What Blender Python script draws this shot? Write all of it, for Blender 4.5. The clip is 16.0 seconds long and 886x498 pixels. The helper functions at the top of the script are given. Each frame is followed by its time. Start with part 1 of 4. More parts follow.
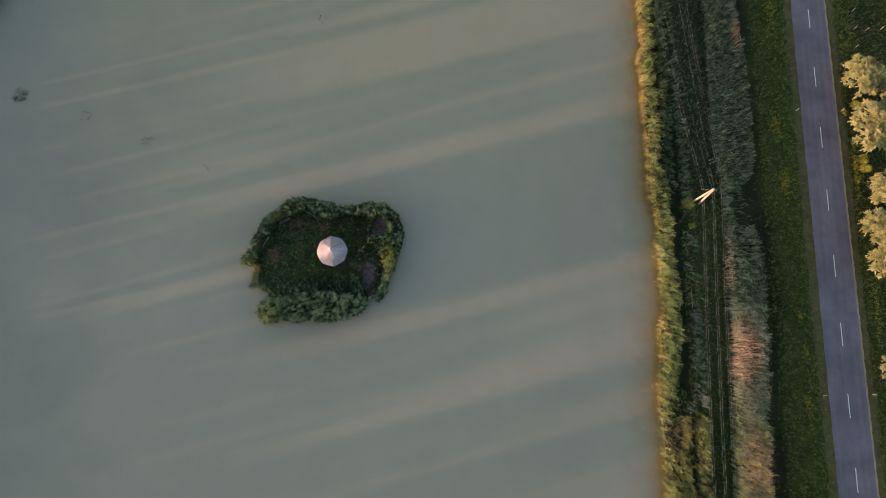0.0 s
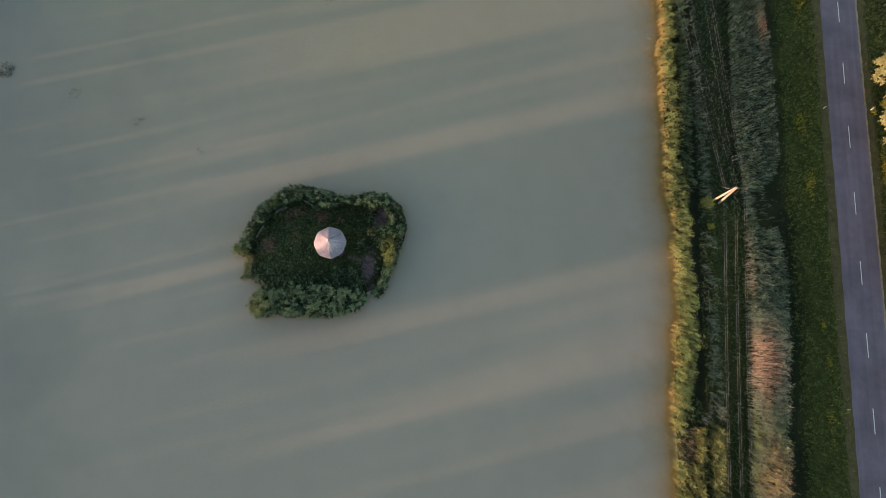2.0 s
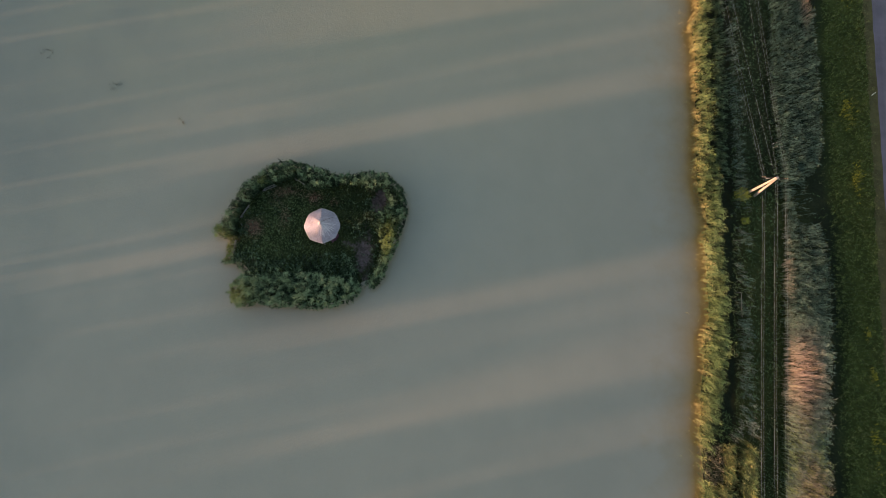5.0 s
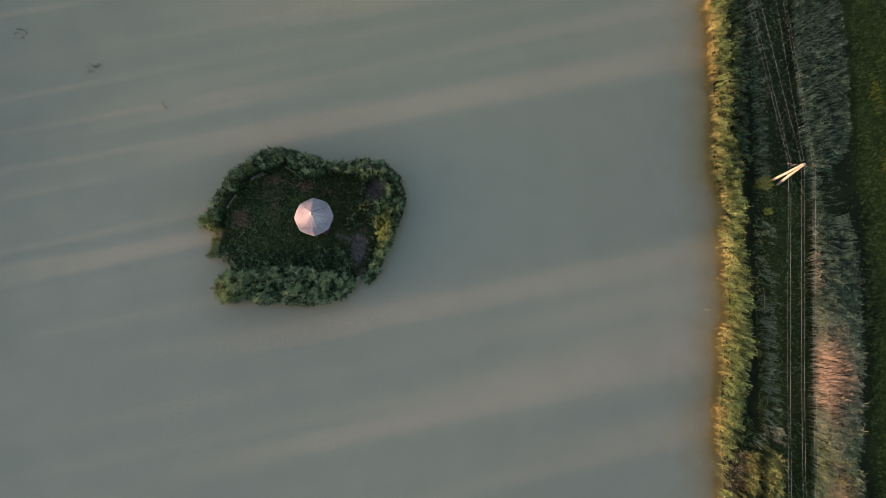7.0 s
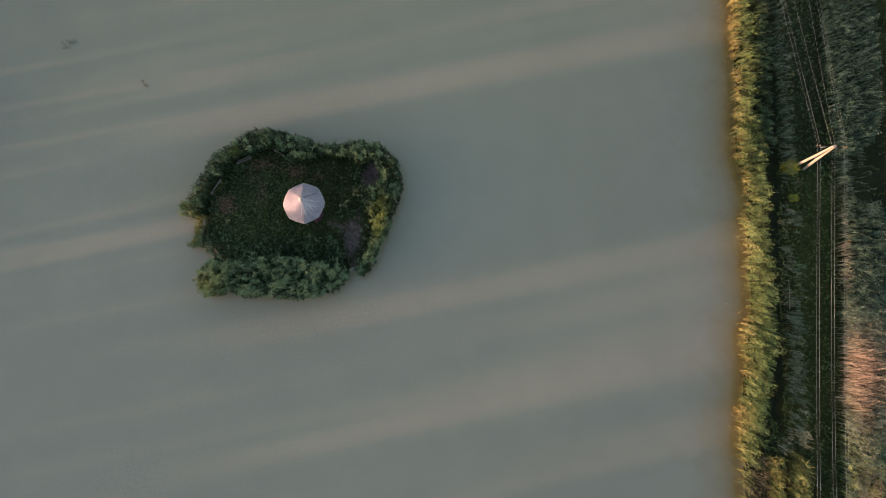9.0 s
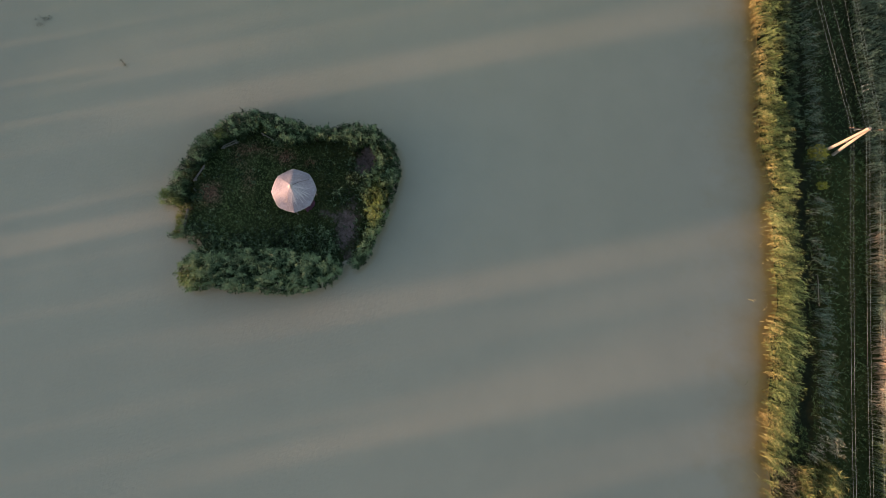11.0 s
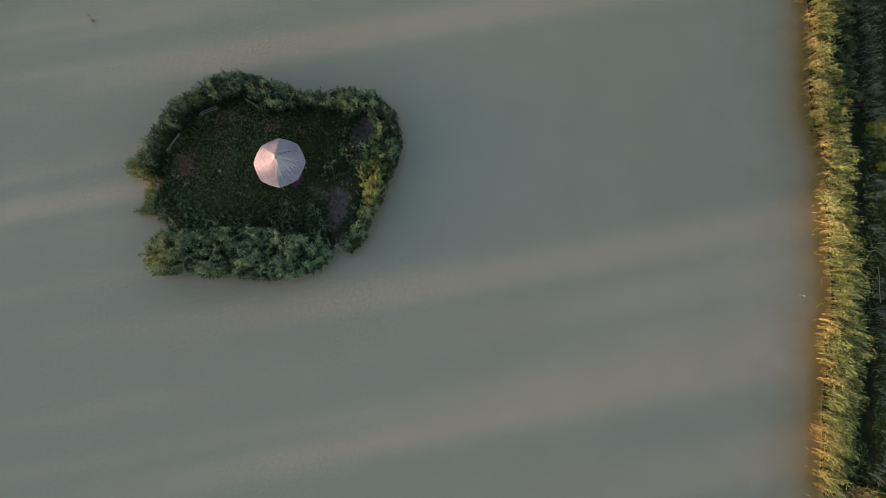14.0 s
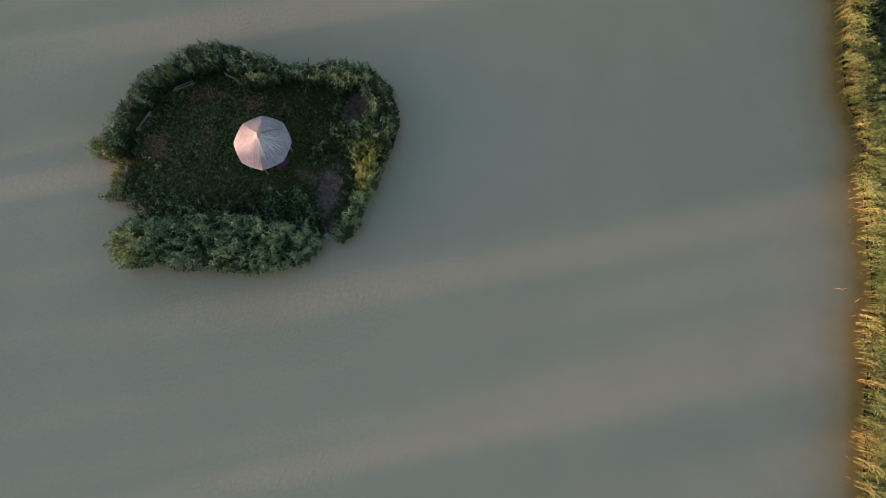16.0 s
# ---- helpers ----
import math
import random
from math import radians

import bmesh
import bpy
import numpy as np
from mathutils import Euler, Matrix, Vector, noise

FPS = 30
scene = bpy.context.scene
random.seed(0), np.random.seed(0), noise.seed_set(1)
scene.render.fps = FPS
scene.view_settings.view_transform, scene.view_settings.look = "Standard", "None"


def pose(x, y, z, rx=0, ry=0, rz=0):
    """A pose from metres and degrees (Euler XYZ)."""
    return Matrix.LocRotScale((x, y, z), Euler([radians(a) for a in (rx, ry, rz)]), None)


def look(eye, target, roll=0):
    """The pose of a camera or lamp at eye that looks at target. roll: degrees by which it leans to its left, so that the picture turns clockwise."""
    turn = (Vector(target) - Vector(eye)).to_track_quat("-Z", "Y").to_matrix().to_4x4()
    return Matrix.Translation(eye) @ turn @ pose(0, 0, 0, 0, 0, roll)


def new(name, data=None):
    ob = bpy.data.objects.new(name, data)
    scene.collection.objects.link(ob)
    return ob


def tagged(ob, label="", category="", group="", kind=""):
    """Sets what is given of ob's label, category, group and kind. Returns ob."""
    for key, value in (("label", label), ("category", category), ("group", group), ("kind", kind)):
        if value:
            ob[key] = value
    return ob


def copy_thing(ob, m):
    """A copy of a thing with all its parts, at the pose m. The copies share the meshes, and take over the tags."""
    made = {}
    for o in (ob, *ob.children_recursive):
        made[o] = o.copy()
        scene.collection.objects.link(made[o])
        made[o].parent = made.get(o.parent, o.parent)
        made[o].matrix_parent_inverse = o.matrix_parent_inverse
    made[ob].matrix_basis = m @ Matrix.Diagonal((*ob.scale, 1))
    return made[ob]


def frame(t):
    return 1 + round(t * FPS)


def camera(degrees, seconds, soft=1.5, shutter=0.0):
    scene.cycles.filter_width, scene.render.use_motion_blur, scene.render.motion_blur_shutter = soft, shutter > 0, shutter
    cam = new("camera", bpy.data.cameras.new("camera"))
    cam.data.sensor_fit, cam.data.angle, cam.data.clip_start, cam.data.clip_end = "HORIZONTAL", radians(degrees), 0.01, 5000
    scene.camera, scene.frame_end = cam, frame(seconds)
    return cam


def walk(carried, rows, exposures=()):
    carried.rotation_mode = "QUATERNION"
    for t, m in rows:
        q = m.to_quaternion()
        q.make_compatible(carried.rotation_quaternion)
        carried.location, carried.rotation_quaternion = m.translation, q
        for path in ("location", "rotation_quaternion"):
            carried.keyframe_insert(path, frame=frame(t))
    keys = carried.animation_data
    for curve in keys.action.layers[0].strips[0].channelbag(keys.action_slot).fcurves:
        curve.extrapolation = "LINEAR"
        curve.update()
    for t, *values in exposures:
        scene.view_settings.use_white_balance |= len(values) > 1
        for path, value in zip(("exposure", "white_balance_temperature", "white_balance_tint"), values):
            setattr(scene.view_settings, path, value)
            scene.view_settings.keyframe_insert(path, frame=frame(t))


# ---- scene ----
# ---- camera ----
cam = camera(66.36, 16.0, soft=0.86)
ROWS = [
    (0.0, -69.17, 11.01, 117.99, 11.93, -0.30, 1.02),
    (0.5, -69.37, 11.02, 116.57, 12.06, -0.45, 2.28),
    (1.0, -69.53, 11.02, 114.98, 12.02, -0.50, 2.61),
    (1.5, -69.65, 11.04, 113.25, 12.06, -0.53, 2.65),
    (2.0, -69.73, 11.08, 111.36, 12.12, -0.57, 2.53),
    (2.5, -69.83, 11.11, 109.44, 12.11, -0.65, 2.66),
    (3.0, -69.95, 11.14, 107.55, 12.13, -0.72, 3.18),
    (3.5, -70.07, 11.18, 105.63, 12.13, -0.81, 4.01),
    (4.0, -70.12, 11.26, 103.71, 12.15, -0.90, 4.33),
    (6.5, -70.05, 12.13, 94.73, 12.07, -0.78, 4.12),
    (7.0, -69.98, 12.35, 93.10, 11.93, -0.75, 4.23),
    (7.5, -69.88, 12.60, 91.47, 11.79, -0.66, 4.31),
    (8.0, -69.75, 12.84, 89.87, 11.63, -0.63, 4.37),
    (8.5, -69.60, 13.08, 88.20, 11.45, -0.54, 4.34),
    (9.0, -69.48, 13.29, 86.52, 11.32, -0.46, 4.35),
    (11.5, -69.42, 13.52, 78.27, 11.35, -0.33, 4.50),
    (12.0, -69.36, 13.51, 76.50, 11.43, -0.26, 5.24),
    (12.5, -69.30, 13.45, 74.75, 11.56, -0.15, 5.71),
    (13.0, -69.29, 13.36, 73.04, 11.70, -0.16, 5.72),
    (13.5, -69.39, 13.25, 71.28, 11.79, -0.21, 5.61),
    (14.0, -69.59, 13.13, 69.54, 11.84, -0.27, 5.28),
    (14.5, -69.87, 13.07, 67.80, 11.92, -0.47, 5.21),
    (15.0, -70.19, 13.07, 65.99, 11.91, -0.75, 5.19),
    (15.5, -70.51, 13.14, 64.21, 11.86, -1.00, 5.15),
    (16.0, -70.80, 13.27, 62.52, 12.05, -1.20, 5.00),
]
walk(cam, [(t, pose(x, y, z, rx, ry, rz)) for t, x, y, z, rx, ry, rz in ROWS], exposures=[(0.0, 2.44), (4.0, 2.42), (9.0, 2.4), (12.0, 2.37), (16.0, 2.32)])

# ---- sky and sun ----
SUN_UP, SUN_AZ = 2.6, 15.8          # height of the sun; the way its light travels, from +x towards +y
world = bpy.data.worlds.new("evening_sky")
scene.world = world
world.use_nodes = True
sky = world.node_tree.nodes.new("ShaderNodeTexSky")
sky.sky_type, sky.sun_disc = "NISHITA", False
sky.sun_elevation, sky.sun_rotation = radians(SUN_UP), radians(270 - SUN_AZ)
background = world.node_tree.nodes["Background"]
background.inputs["Strength"].default_value = 0.15
world.node_tree.links.new(sky.outputs[0], background.inputs["Color"])
lamp = bpy.data.lights.new("sun", "SUN")
lamp.energy, lamp.angle, lamp.color = 2.65, radians(0.9), (1.0, 0.575, 0.36)
sun = new("sun", lamp)
ca, sa, ce, se = math.cos(radians(SUN_AZ)), math.sin(radians(SUN_AZ)), math.cos(radians(SUN_UP)), math.sin(radians(SUN_UP))
sun.matrix_world = look((-200 * ca, -200 * sa, 60), (-200 * ca + ca * ce, -200 * sa + sa * ce, 60 - se))

rng = np.random.default_rng(7)


# ---- materials ----
class Mat:
    """A small builder of node materials."""

    def __init__(self, name, rough=0.8, **inputs):
        self.m = bpy.data.materials.new(name)
        self.m.use_nodes = True
        self.t = self.m.node_tree
        self.b = self.t.nodes["Principled BSDF"]
        self.b.inputs["Roughness"].default_value = rough
        if rough >= 0.9:
            self.b.inputs["Specular IOR Level"].default_value = 0.1
        for key, value in inputs.items():
            self.b.inputs[key.replace("_", " ")].default_value = value

    def node(self, kind, **values):
        n = self.t.nodes.new(kind)
        for key, value in values.items():
            n.inputs[key.replace("_", " ")].default_value = value
        return n

    def link(self, a, b):
        self.t.links.new(a, b)

    def place(self, scale=(1, 1, 1), turn=0.0):
        c, m = self.node("ShaderNodeTexCoord"), self.node("ShaderNodeMapping", Scale=scale, Rotation=(0, 0, radians(turn)))
        self.link(c.outputs["Object"], m.inputs["Vector"])
        return m.outputs[0]

    def noise(self, scale, detail=4.0, rough=0.6, at=None, distort=0.0):
        n = self.node("ShaderNodeTexNoise", Scale=scale, Detail=detail, Roughness=rough, Distortion=distort)
        self.link(at or self.place(), n.inputs["Vector"])
        return n.outputs["Fac"]

    def ramp(self, fac, stops):
        r = self.t.nodes.new("ShaderNodeValToRGB")
        e = r.color_ramp.elements
        while len(e) < len(stops):
            e.new(0.5)
        for item, (where, colour) in zip(e, stops):
            item.position, item.color = where, (*colour, 1)
        self.link(fac, r.inputs[0])
        return r.outputs[0]

    def range(self, fac, a, b, lo=0.0, hi=1.0):
        n = self.node("ShaderNodeMapRange")
        for k, value in enumerate((a, b, lo, hi)):
            n.inputs[k + 1].default_value = value
        self.link(fac, n.inputs[0])
        return n.outputs[0]

    def mix(self, fac, a, b, kind="MIX"):
        n = self.t.nodes.new("ShaderNodeMix")
        n.data_type, n.blend_type = "RGBA", kind
        for value, slot in ((fac, 0), (a, 6), (b, 7)):
            if isinstance(value, tuple):
                n.inputs[slot].default_value = (*value, 1)
            elif isinstance(value, (int, float)):
                n.inputs[slot].default_value = value
            else:
                self.link(value, n.inputs[slot])
        return n.outputs[2]

    def attr(self, name):
        n = self.t.nodes.new("ShaderNodeAttribute")
        n.attribute_name = name
        return n.outputs["Fac"]

    def math(self, op, a, b):
        n = self.t.nodes.new("ShaderNodeMath")
        n.operation = op
        for k, value in enumerate((a, b)):
            if isinstance(value, (int, float)):
                n.inputs[k].default_value = value
            else:
                self.link(value, n.inputs[k])
        return n.outputs[0]

    def colour(self, c):
        if isinstance(c, tuple):
            self.b.inputs["Base Color"].default_value = (*c, 1)
        else:
            self.link(c, self.b.inputs["Base Color"])
        return self

    def bump(self, height, strength=0.4, distance=0.02):
        n = self.node("ShaderNodeBump", Strength=strength, Distance=distance)
        self.link(height, n.inputs["Height"])
        self.link(n.outputs[0], self.b.inputs["Normal"])
        return self


def plain(name, colour, rough=0.7, grain=12.0, vary=0.25, **inputs):
    """A matt surface with grain and blotches."""
    k = Mat(name, rough, **inputs)
    dark, light = tuple(c * (1 - vary) for c in colour), tuple(min(1, c * (1 + vary)) for c in colour)
    n = k.mix(0.5, k.noise(grain), k.noise(grain / 9))
    k.colour(k.ramp(n, [(0.3, dark), (0.7, light)]))
    return k.bump(k.noise(grain * 3), 0.3, 0.01).m


def leafy(name, greens, dry, rough=0.45):
    """Leaves: each plant has its tone; the attribute dry turns it to straw."""
    k = Mat(name, rough)
    k.b.inputs["Specular IOR Level"].default_value = 0.18
    tone = k.attr("tone")
    green = k.ramp(tone, [(0.0, greens[0]), (0.5, greens[1]), (1.0, greens[2])])
    k.colour(k.mix(k.attr("dry"), green, k.ramp(tone, [(0.0, dry[0]), (1.0, dry[1])])))
    return k.m


def water_material():
    k = Mat("turbid_lake_water", 0.12, IOR=1.333)
    crests = k.node("ShaderNodeMapping", Scale=(0.45, 1.0, 1.0))
    k.link(k.place(turn=-52), crests.inputs["Vector"])
    crests = crests.outputs[0]
    silt = k.mix(0.4, k.noise(0.03, 3), k.noise(0.22, 3))
    deep = k.ramp(silt, [(0.3, (0.253, 0.242, 0.21)), (0.7, (0.283, 0.269, 0.231))])
    spread = k.node("ShaderNodeSeparateXYZ")
    k.link(k.place(), spread.inputs[0])
    drift = k.range(k.noise(0.05, 3), 0.3, 0.7, -14.0, 14.0)
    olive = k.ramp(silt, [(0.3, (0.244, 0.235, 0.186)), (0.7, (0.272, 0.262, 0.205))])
    dim_water = k.ramp(silt, [(0.3, (0.19, 0.192, 0.172)), (0.7, (0.215, 0.216, 0.192))])
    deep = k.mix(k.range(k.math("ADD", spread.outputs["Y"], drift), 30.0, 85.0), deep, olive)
    # darker colour towards the far bank stands in for its trees' shade
    deep = k.mix(k.range(k.math("ADD", spread.outputs["X"], drift), -118.0, -152.0), deep, dim_water)
    # a weaker share of that darker colour towards the near shore
    deep = k.mix(k.range(k.math("ADD", spread.outputs["X"], drift), -66.0, -36.0, 0.0, 0.32), deep, dim_water)
    shallow = k.ramp(k.noise(0.4, 3), [(0.3, (0.19, 0.135, 0.055)), (0.7, (0.24, 0.18, 0.08))])
    near = k.math("ADD", k.attr("shallow"), k.range(k.noise(0.35, 3), 0.2, 0.8, -0.14, 0.14))
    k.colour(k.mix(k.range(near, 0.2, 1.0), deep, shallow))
    gusts = k.range(k.noise(0.045, 3, 0.5), 0.36, 0.62, 0.4, 1.0)
    waves = k.math("ADD", k.noise(3.9, 2, 0.5, crests, 0.5), k.math("MULTIPLY", k.noise(0.5, 2, 0.5, crests), 0.5))
    apart = k.node("ShaderNodeSeparateXYZ")
    k.link(k.place(), apart.inputs[0])
    open_water = k.range(apart.outputs["X"], -50.0, -82.0, 0.15, 0.9)
    k.bump(k.math("MULTIPLY", waves, k.math("MULTIPLY", gusts, open_water)), 0.38, 0.09)
    return k.m


WATER = water_material()
GRASS_GROUND = Mat("rough_grass_ground", 0.9)
_n = GRASS_GROUND.mix(0.6, GRASS_GROUND.noise(0.35), GRASS_GROUND.noise(3.0, 5, 0.7))
# the darker ramp is ditch mud and painted shade beside reeds and trees
GRASS_GROUND.colour(GRASS_GROUND.mix(GRASS_GROUND.attr("wet_shade"), GRASS_GROUND.ramp(_n, [(0.36, (0.02, 0.027, 0.008)), (0.5, (0.04, 0.05, 0.013)), (0.64, (0.075, 0.082, 0.024))]), GRASS_GROUND.ramp(_n, [(0.3, (0.008, 0.009, 0.006)), (0.55, (0.016, 0.02, 0.01)), (0.75, (0.03, 0.03, 0.018))]))).bump(GRASS_GROUND.noise(14), 0.6, 0.05)
GRASS_GROUND = GRASS_GROUND.m


def island_soil():
    k = Mat("island_grass_and_trodden_earth", 0.92)
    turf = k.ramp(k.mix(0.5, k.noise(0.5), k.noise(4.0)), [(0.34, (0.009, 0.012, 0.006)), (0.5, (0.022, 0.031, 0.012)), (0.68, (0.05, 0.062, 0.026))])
    straw = k.ramp(k.noise(5.0), [(0.35, (0.06, 0.033, 0.024)), (0.65, (0.2, 0.105, 0.078))])
    parched = k.math("ADD", k.attr("parched"), k.range(k.noise(2.6, 5, 0.75), 0.3, 0.7, -0.6, 0.45))
    turf = k.mix(k.range(parched, 0.3, 0.85), turf, straw)
    earth = k.ramp(k.mix(0.45, k.noise(1.2, 5, 0.7), k.noise(6.0, 5, 0.75)), [(0.36, (0.035, 0.03, 0.027)), (0.5, (0.1, 0.079, 0.083)), (0.64, (0.18, 0.145, 0.16))])
    edge = k.math("ADD", k.attr("bare"), k.range(k.noise(2.2, 5, 0.7), 0.2, 0.8, -0.55, 0.55))
    k.colour(k.mix(k.range(edge, 0.3, 0.75), turf, earth))
    return k.bump(k.noise(12), 0.6, 0.05).m


ISLAND_SOIL = island_soil()
SHOULDER = plain("dusty_grass_shoulder", (0.078, 0.068, 0.032), 0.9, 6, 0.5)
GRAVEL = plain("pale_gravel_edge", (0.25, 0.195, 0.14), 0.9, 5, 0.35)


def asphalt():
    k = Mat("asphalt", 0.75)
    streaks = k.mix(0.4, k.noise(1.1, 3, 0.5, k.place((1.0, 0.03, 1.0))), k.noise(0.22, 3, 0.6, k.place((0.05, 1.0, 1.0))))
    patch = k.noise(0.25, 3)
    k.colour(k.mix(0.35, k.ramp(k.mix(0.5, streaks, patch), [(0.4, (0.066, 0.05, 0.086)), (0.6, (0.158, 0.119, 0.178))]), k.ramp(k.noise(60), [(0.3, (0.07, 0.067, 0.074)), (0.7, (0.16, 0.15, 0.164))])))
    return k.bump(k.noise(90), 0.4, 0.01).m


ASPHALT = asphalt()
PAINT = plain("worn_white_road_paint", (0.62, 0.62, 0.6), 0.6, 10, 0.15)
POST_WHITE = plain("white_plastic_post", (0.75, 0.75, 0.73), 0.45, 10, 0.06)
POST_DARK = plain("black_reflector_band", (0.03, 0.03, 0.03), 0.4, 10, 0.1)
POLE_WOOD = plain("weathered_pole_timber", (0.33, 0.275, 0.245), 0.8, 8, 0.25)
GREY_WOOD = plain("silvered_timber", (0.17, 0.158, 0.158), 0.85, 9, 0.25)
STEEL = plain("galvanised_steel", (0.4, 0.4, 0.41), 0.45, 14, 0.12, Metallic=0.8)
DARK_STEEL = plain("rusty_crossarm_steel", (0.035, 0.027, 0.024), 0.8, 10, 0.3)
CERAMIC = plain("brown_glazed_insulator", (0.3, 0.2, 0.13), 0.25, 10, 0.15)
WIRE = plain("bare_aluminium_wire", (0.2, 0.26, 0.29), 0.9, 6, 0.1)
CLOTH = plain("magenta_cloth", (0.085, 0.025, 0.06), 0.85, 8, 0.2)
BARK = plain("grey_brown_bark", (0.16, 0.12, 0.09), 0.9, 7, 0.35)
REED = leafy("reed_leaves", [(0.005, 0.011, 0.008), (0.038, 0.07, 0.052), (0.155, 0.225, 0.175)], [(0.22, 0.155, 0.13), (0.56, 0.43, 0.37)])
SHORE_REED = leafy("shore_reed_leaves", [(0.005, 0.01, 0.003), (0.056, 0.092, 0.03), (0.24, 0.315, 0.125)], [(0.27, 0.2, 0.075), (0.56, 0.45, 0.2)])
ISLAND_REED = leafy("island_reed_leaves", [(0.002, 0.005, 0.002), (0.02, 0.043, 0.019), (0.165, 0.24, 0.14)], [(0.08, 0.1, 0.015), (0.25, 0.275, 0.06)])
LAWN_GRASS = leafy("island_grass_blades", [(0.015, 0.028, 0.01), (0.05, 0.086, 0.028), (0.125, 0.182, 0.068)], [(0.2, 0.115, 0.085), (0.42, 0.26, 0.2)])
GRASS = leafy("meadow_grass_blades", [(0.018, 0.028, 0.008), (0.07, 0.1, 0.022), (0.19, 0.22, 0.058)], [(0.13, 0.09, 0.035), (0.3, 0.2, 0.09)])
# darker, cooler copy of the meadow grass, with the strip's shade in its colour
STRIP_GRASS = leafy("shaded_grass_blades", [(0.013, 0.03, 0.01), (0.05, 0.094, 0.032), (0.125, 0.195, 0.075)], [(0.2, 0.12, 0.08), (0.4, 0.26, 0.18)])
FLOWERS = leafy("yellow_flowering_weeds", [(0.06, 0.07, 0.012), (0.24, 0.21, 0.02), (0.52, 0.42, 0.03)], [(0.4, 0.28, 0.02), (0.5, 0.36, 0.03)])
SILVER_LEAF = leafy("silver_green_blossoming_leaves", [(0.055, 0.066, 0.032), (0.27, 0.28, 0.13), (0.48, 0.47, 0.27)], [(0.12, 0.13, 0.04), (0.2, 0.2, 0.06)])
POPLAR_LEAF = leafy("poplar_leaves", [(0.04, 0.06, 0.02), (0.06, 0.09, 0.03), (0.09, 0.12, 0.04)], [(0.12, 0.12, 0.04), (0.2, 0.18, 0.06)])


# ---- helpers of the scene ----
def part(name, bm, material, parent=None, label=""):
    """A bmesh as one mesh object, under a thing or a part."""
    me = bpy.data.meshes.new(name)
    bm.normal_update()
    bm.to_mesh(me)
    bm.free()
    me.materials.append(material)
    ob = new(name, me)
    if parent:
        ob.parent = parent
    if label:
        ob["label"] = label
    return ob


def thing(name, m, label, category, group=""):
    ob = tagged(new(name), label, category, group)
    ob.matrix_basis = m
    return ob


def soup(name, verts, faces, material, parent=None, **attributes):
    """A mesh from arrays of triangles or quads, with one number a vertex for each attribute."""
    me = bpy.data.meshes.new(name)
    n, k = faces.shape
    me.vertices.add(len(verts))
    me.vertices.foreach_set("co", np.ascontiguousarray(verts, dtype=np.float32).ravel())
    me.loops.add(n * k)
    me.loops.foreach_set("vertex_index", np.ascontiguousarray(faces, dtype=np.int32).ravel())
    me.polygons.add(n)
    me.polygons.foreach_set("loop_start", np.arange(0, n * k, k, dtype=np.int32))
    me.update(calc_edges=True)
    me.validate()
    for key, values in attributes.items():
        a = me.attributes.new(key, "FLOAT", "POINT")
        a.data.foreach_set("value", np.ascontiguousarray(values, dtype=np.float32))
    me.materials.append(material)
    ob = new(name, me)
    if parent:
        ob.parent = parent
    return ob


def box(bm, size, m, bevel=0.0):
    made = bmesh.ops.create_cube(bm, size=1.0, matrix=m @ Matrix.Diagonal((*size, 1)))
    if bevel:
        edges = list({e for v in made["verts"] for e in v.link_edges})
        bmesh.ops.bevel(bm, geom=edges, offset=bevel, segments=1, affect="EDGES")


def tube(bm, points, radii, sides=8):
    """A tapered round bar along points."""
    rings = []
    for i, p in enumerate(points):
        p = Vector(p)
        ahead = (Vector(points[min(i + 1, len(points) - 1)]) - Vector(points[max(i - 1, 0)])).normalized()
        u = ahead.orthogonal().normalized()
        w = ahead.cross(u)
        rings.append([bm.verts.new(p + radii[i] * (math.cos(a) * u + math.sin(a) * w)) for a in (2 * math.pi * k / sides for k in range(sides))])
    for a, b in zip(rings, rings[1:]):
        for k in range(sides):
            bm.faces.new((a[k], a[(k + 1) % sides], b[(k + 1) % sides], b[k]))
    bm.faces.new(rings[0][::-1])
    bm.faces.new(rings[-1])


def smooth_loop(points, steps=5):
    """A closed line rounded through its corners."""
    p = np.array(points, float)
    out = []
    for i in range(len(p)):
        a, b, c, d = p[i - 1], p[i], p[(i + 1) % len(p)], p[(i + 2) % len(p)]
        for s in np.arange(steps) / steps:
            out.append(0.5 * (2 * b + (c - a) * s + (2 * a - 5 * b + 4 * c - d) * s ** 2 + (3 * b - a - 3 * c + d) * s ** 3))
    return np.array(out)


def inside(loop, x, y):
    hit = np.zeros(np.shape(x), bool)
    for (x0, y0), (x1, y1) in zip(loop, np.roll(loop, -1, axis=0)):
        cross = (y0 > y) != (y1 > y)
        hit ^= cross & (x < (x1 - x0) * (y - y0) / (y1 - y0 + 1e-12) + x0)
    return hit


def gap_to(loop, x, y):
    """The distance from places to a closed line."""
    best = np.full(np.shape(x), 1e9)
    for a, b in zip(loop, np.roll(loop, -1, axis=0)):
        d = b - a
        s = np.clip(((x - a[0]) * d[0] + (y - a[1]) * d[1]) / (d @ d + 1e-12), 0, 1)
        best = np.minimum(best, np.hypot(x - a[0] - s * d[0], y - a[1] - s * d[1]))
    return best


def blob(x, y, cx, cy, rx, ry):
    return np.exp(-((x - cx) / rx) ** 2 - ((y - cy) / ry) ** 2)


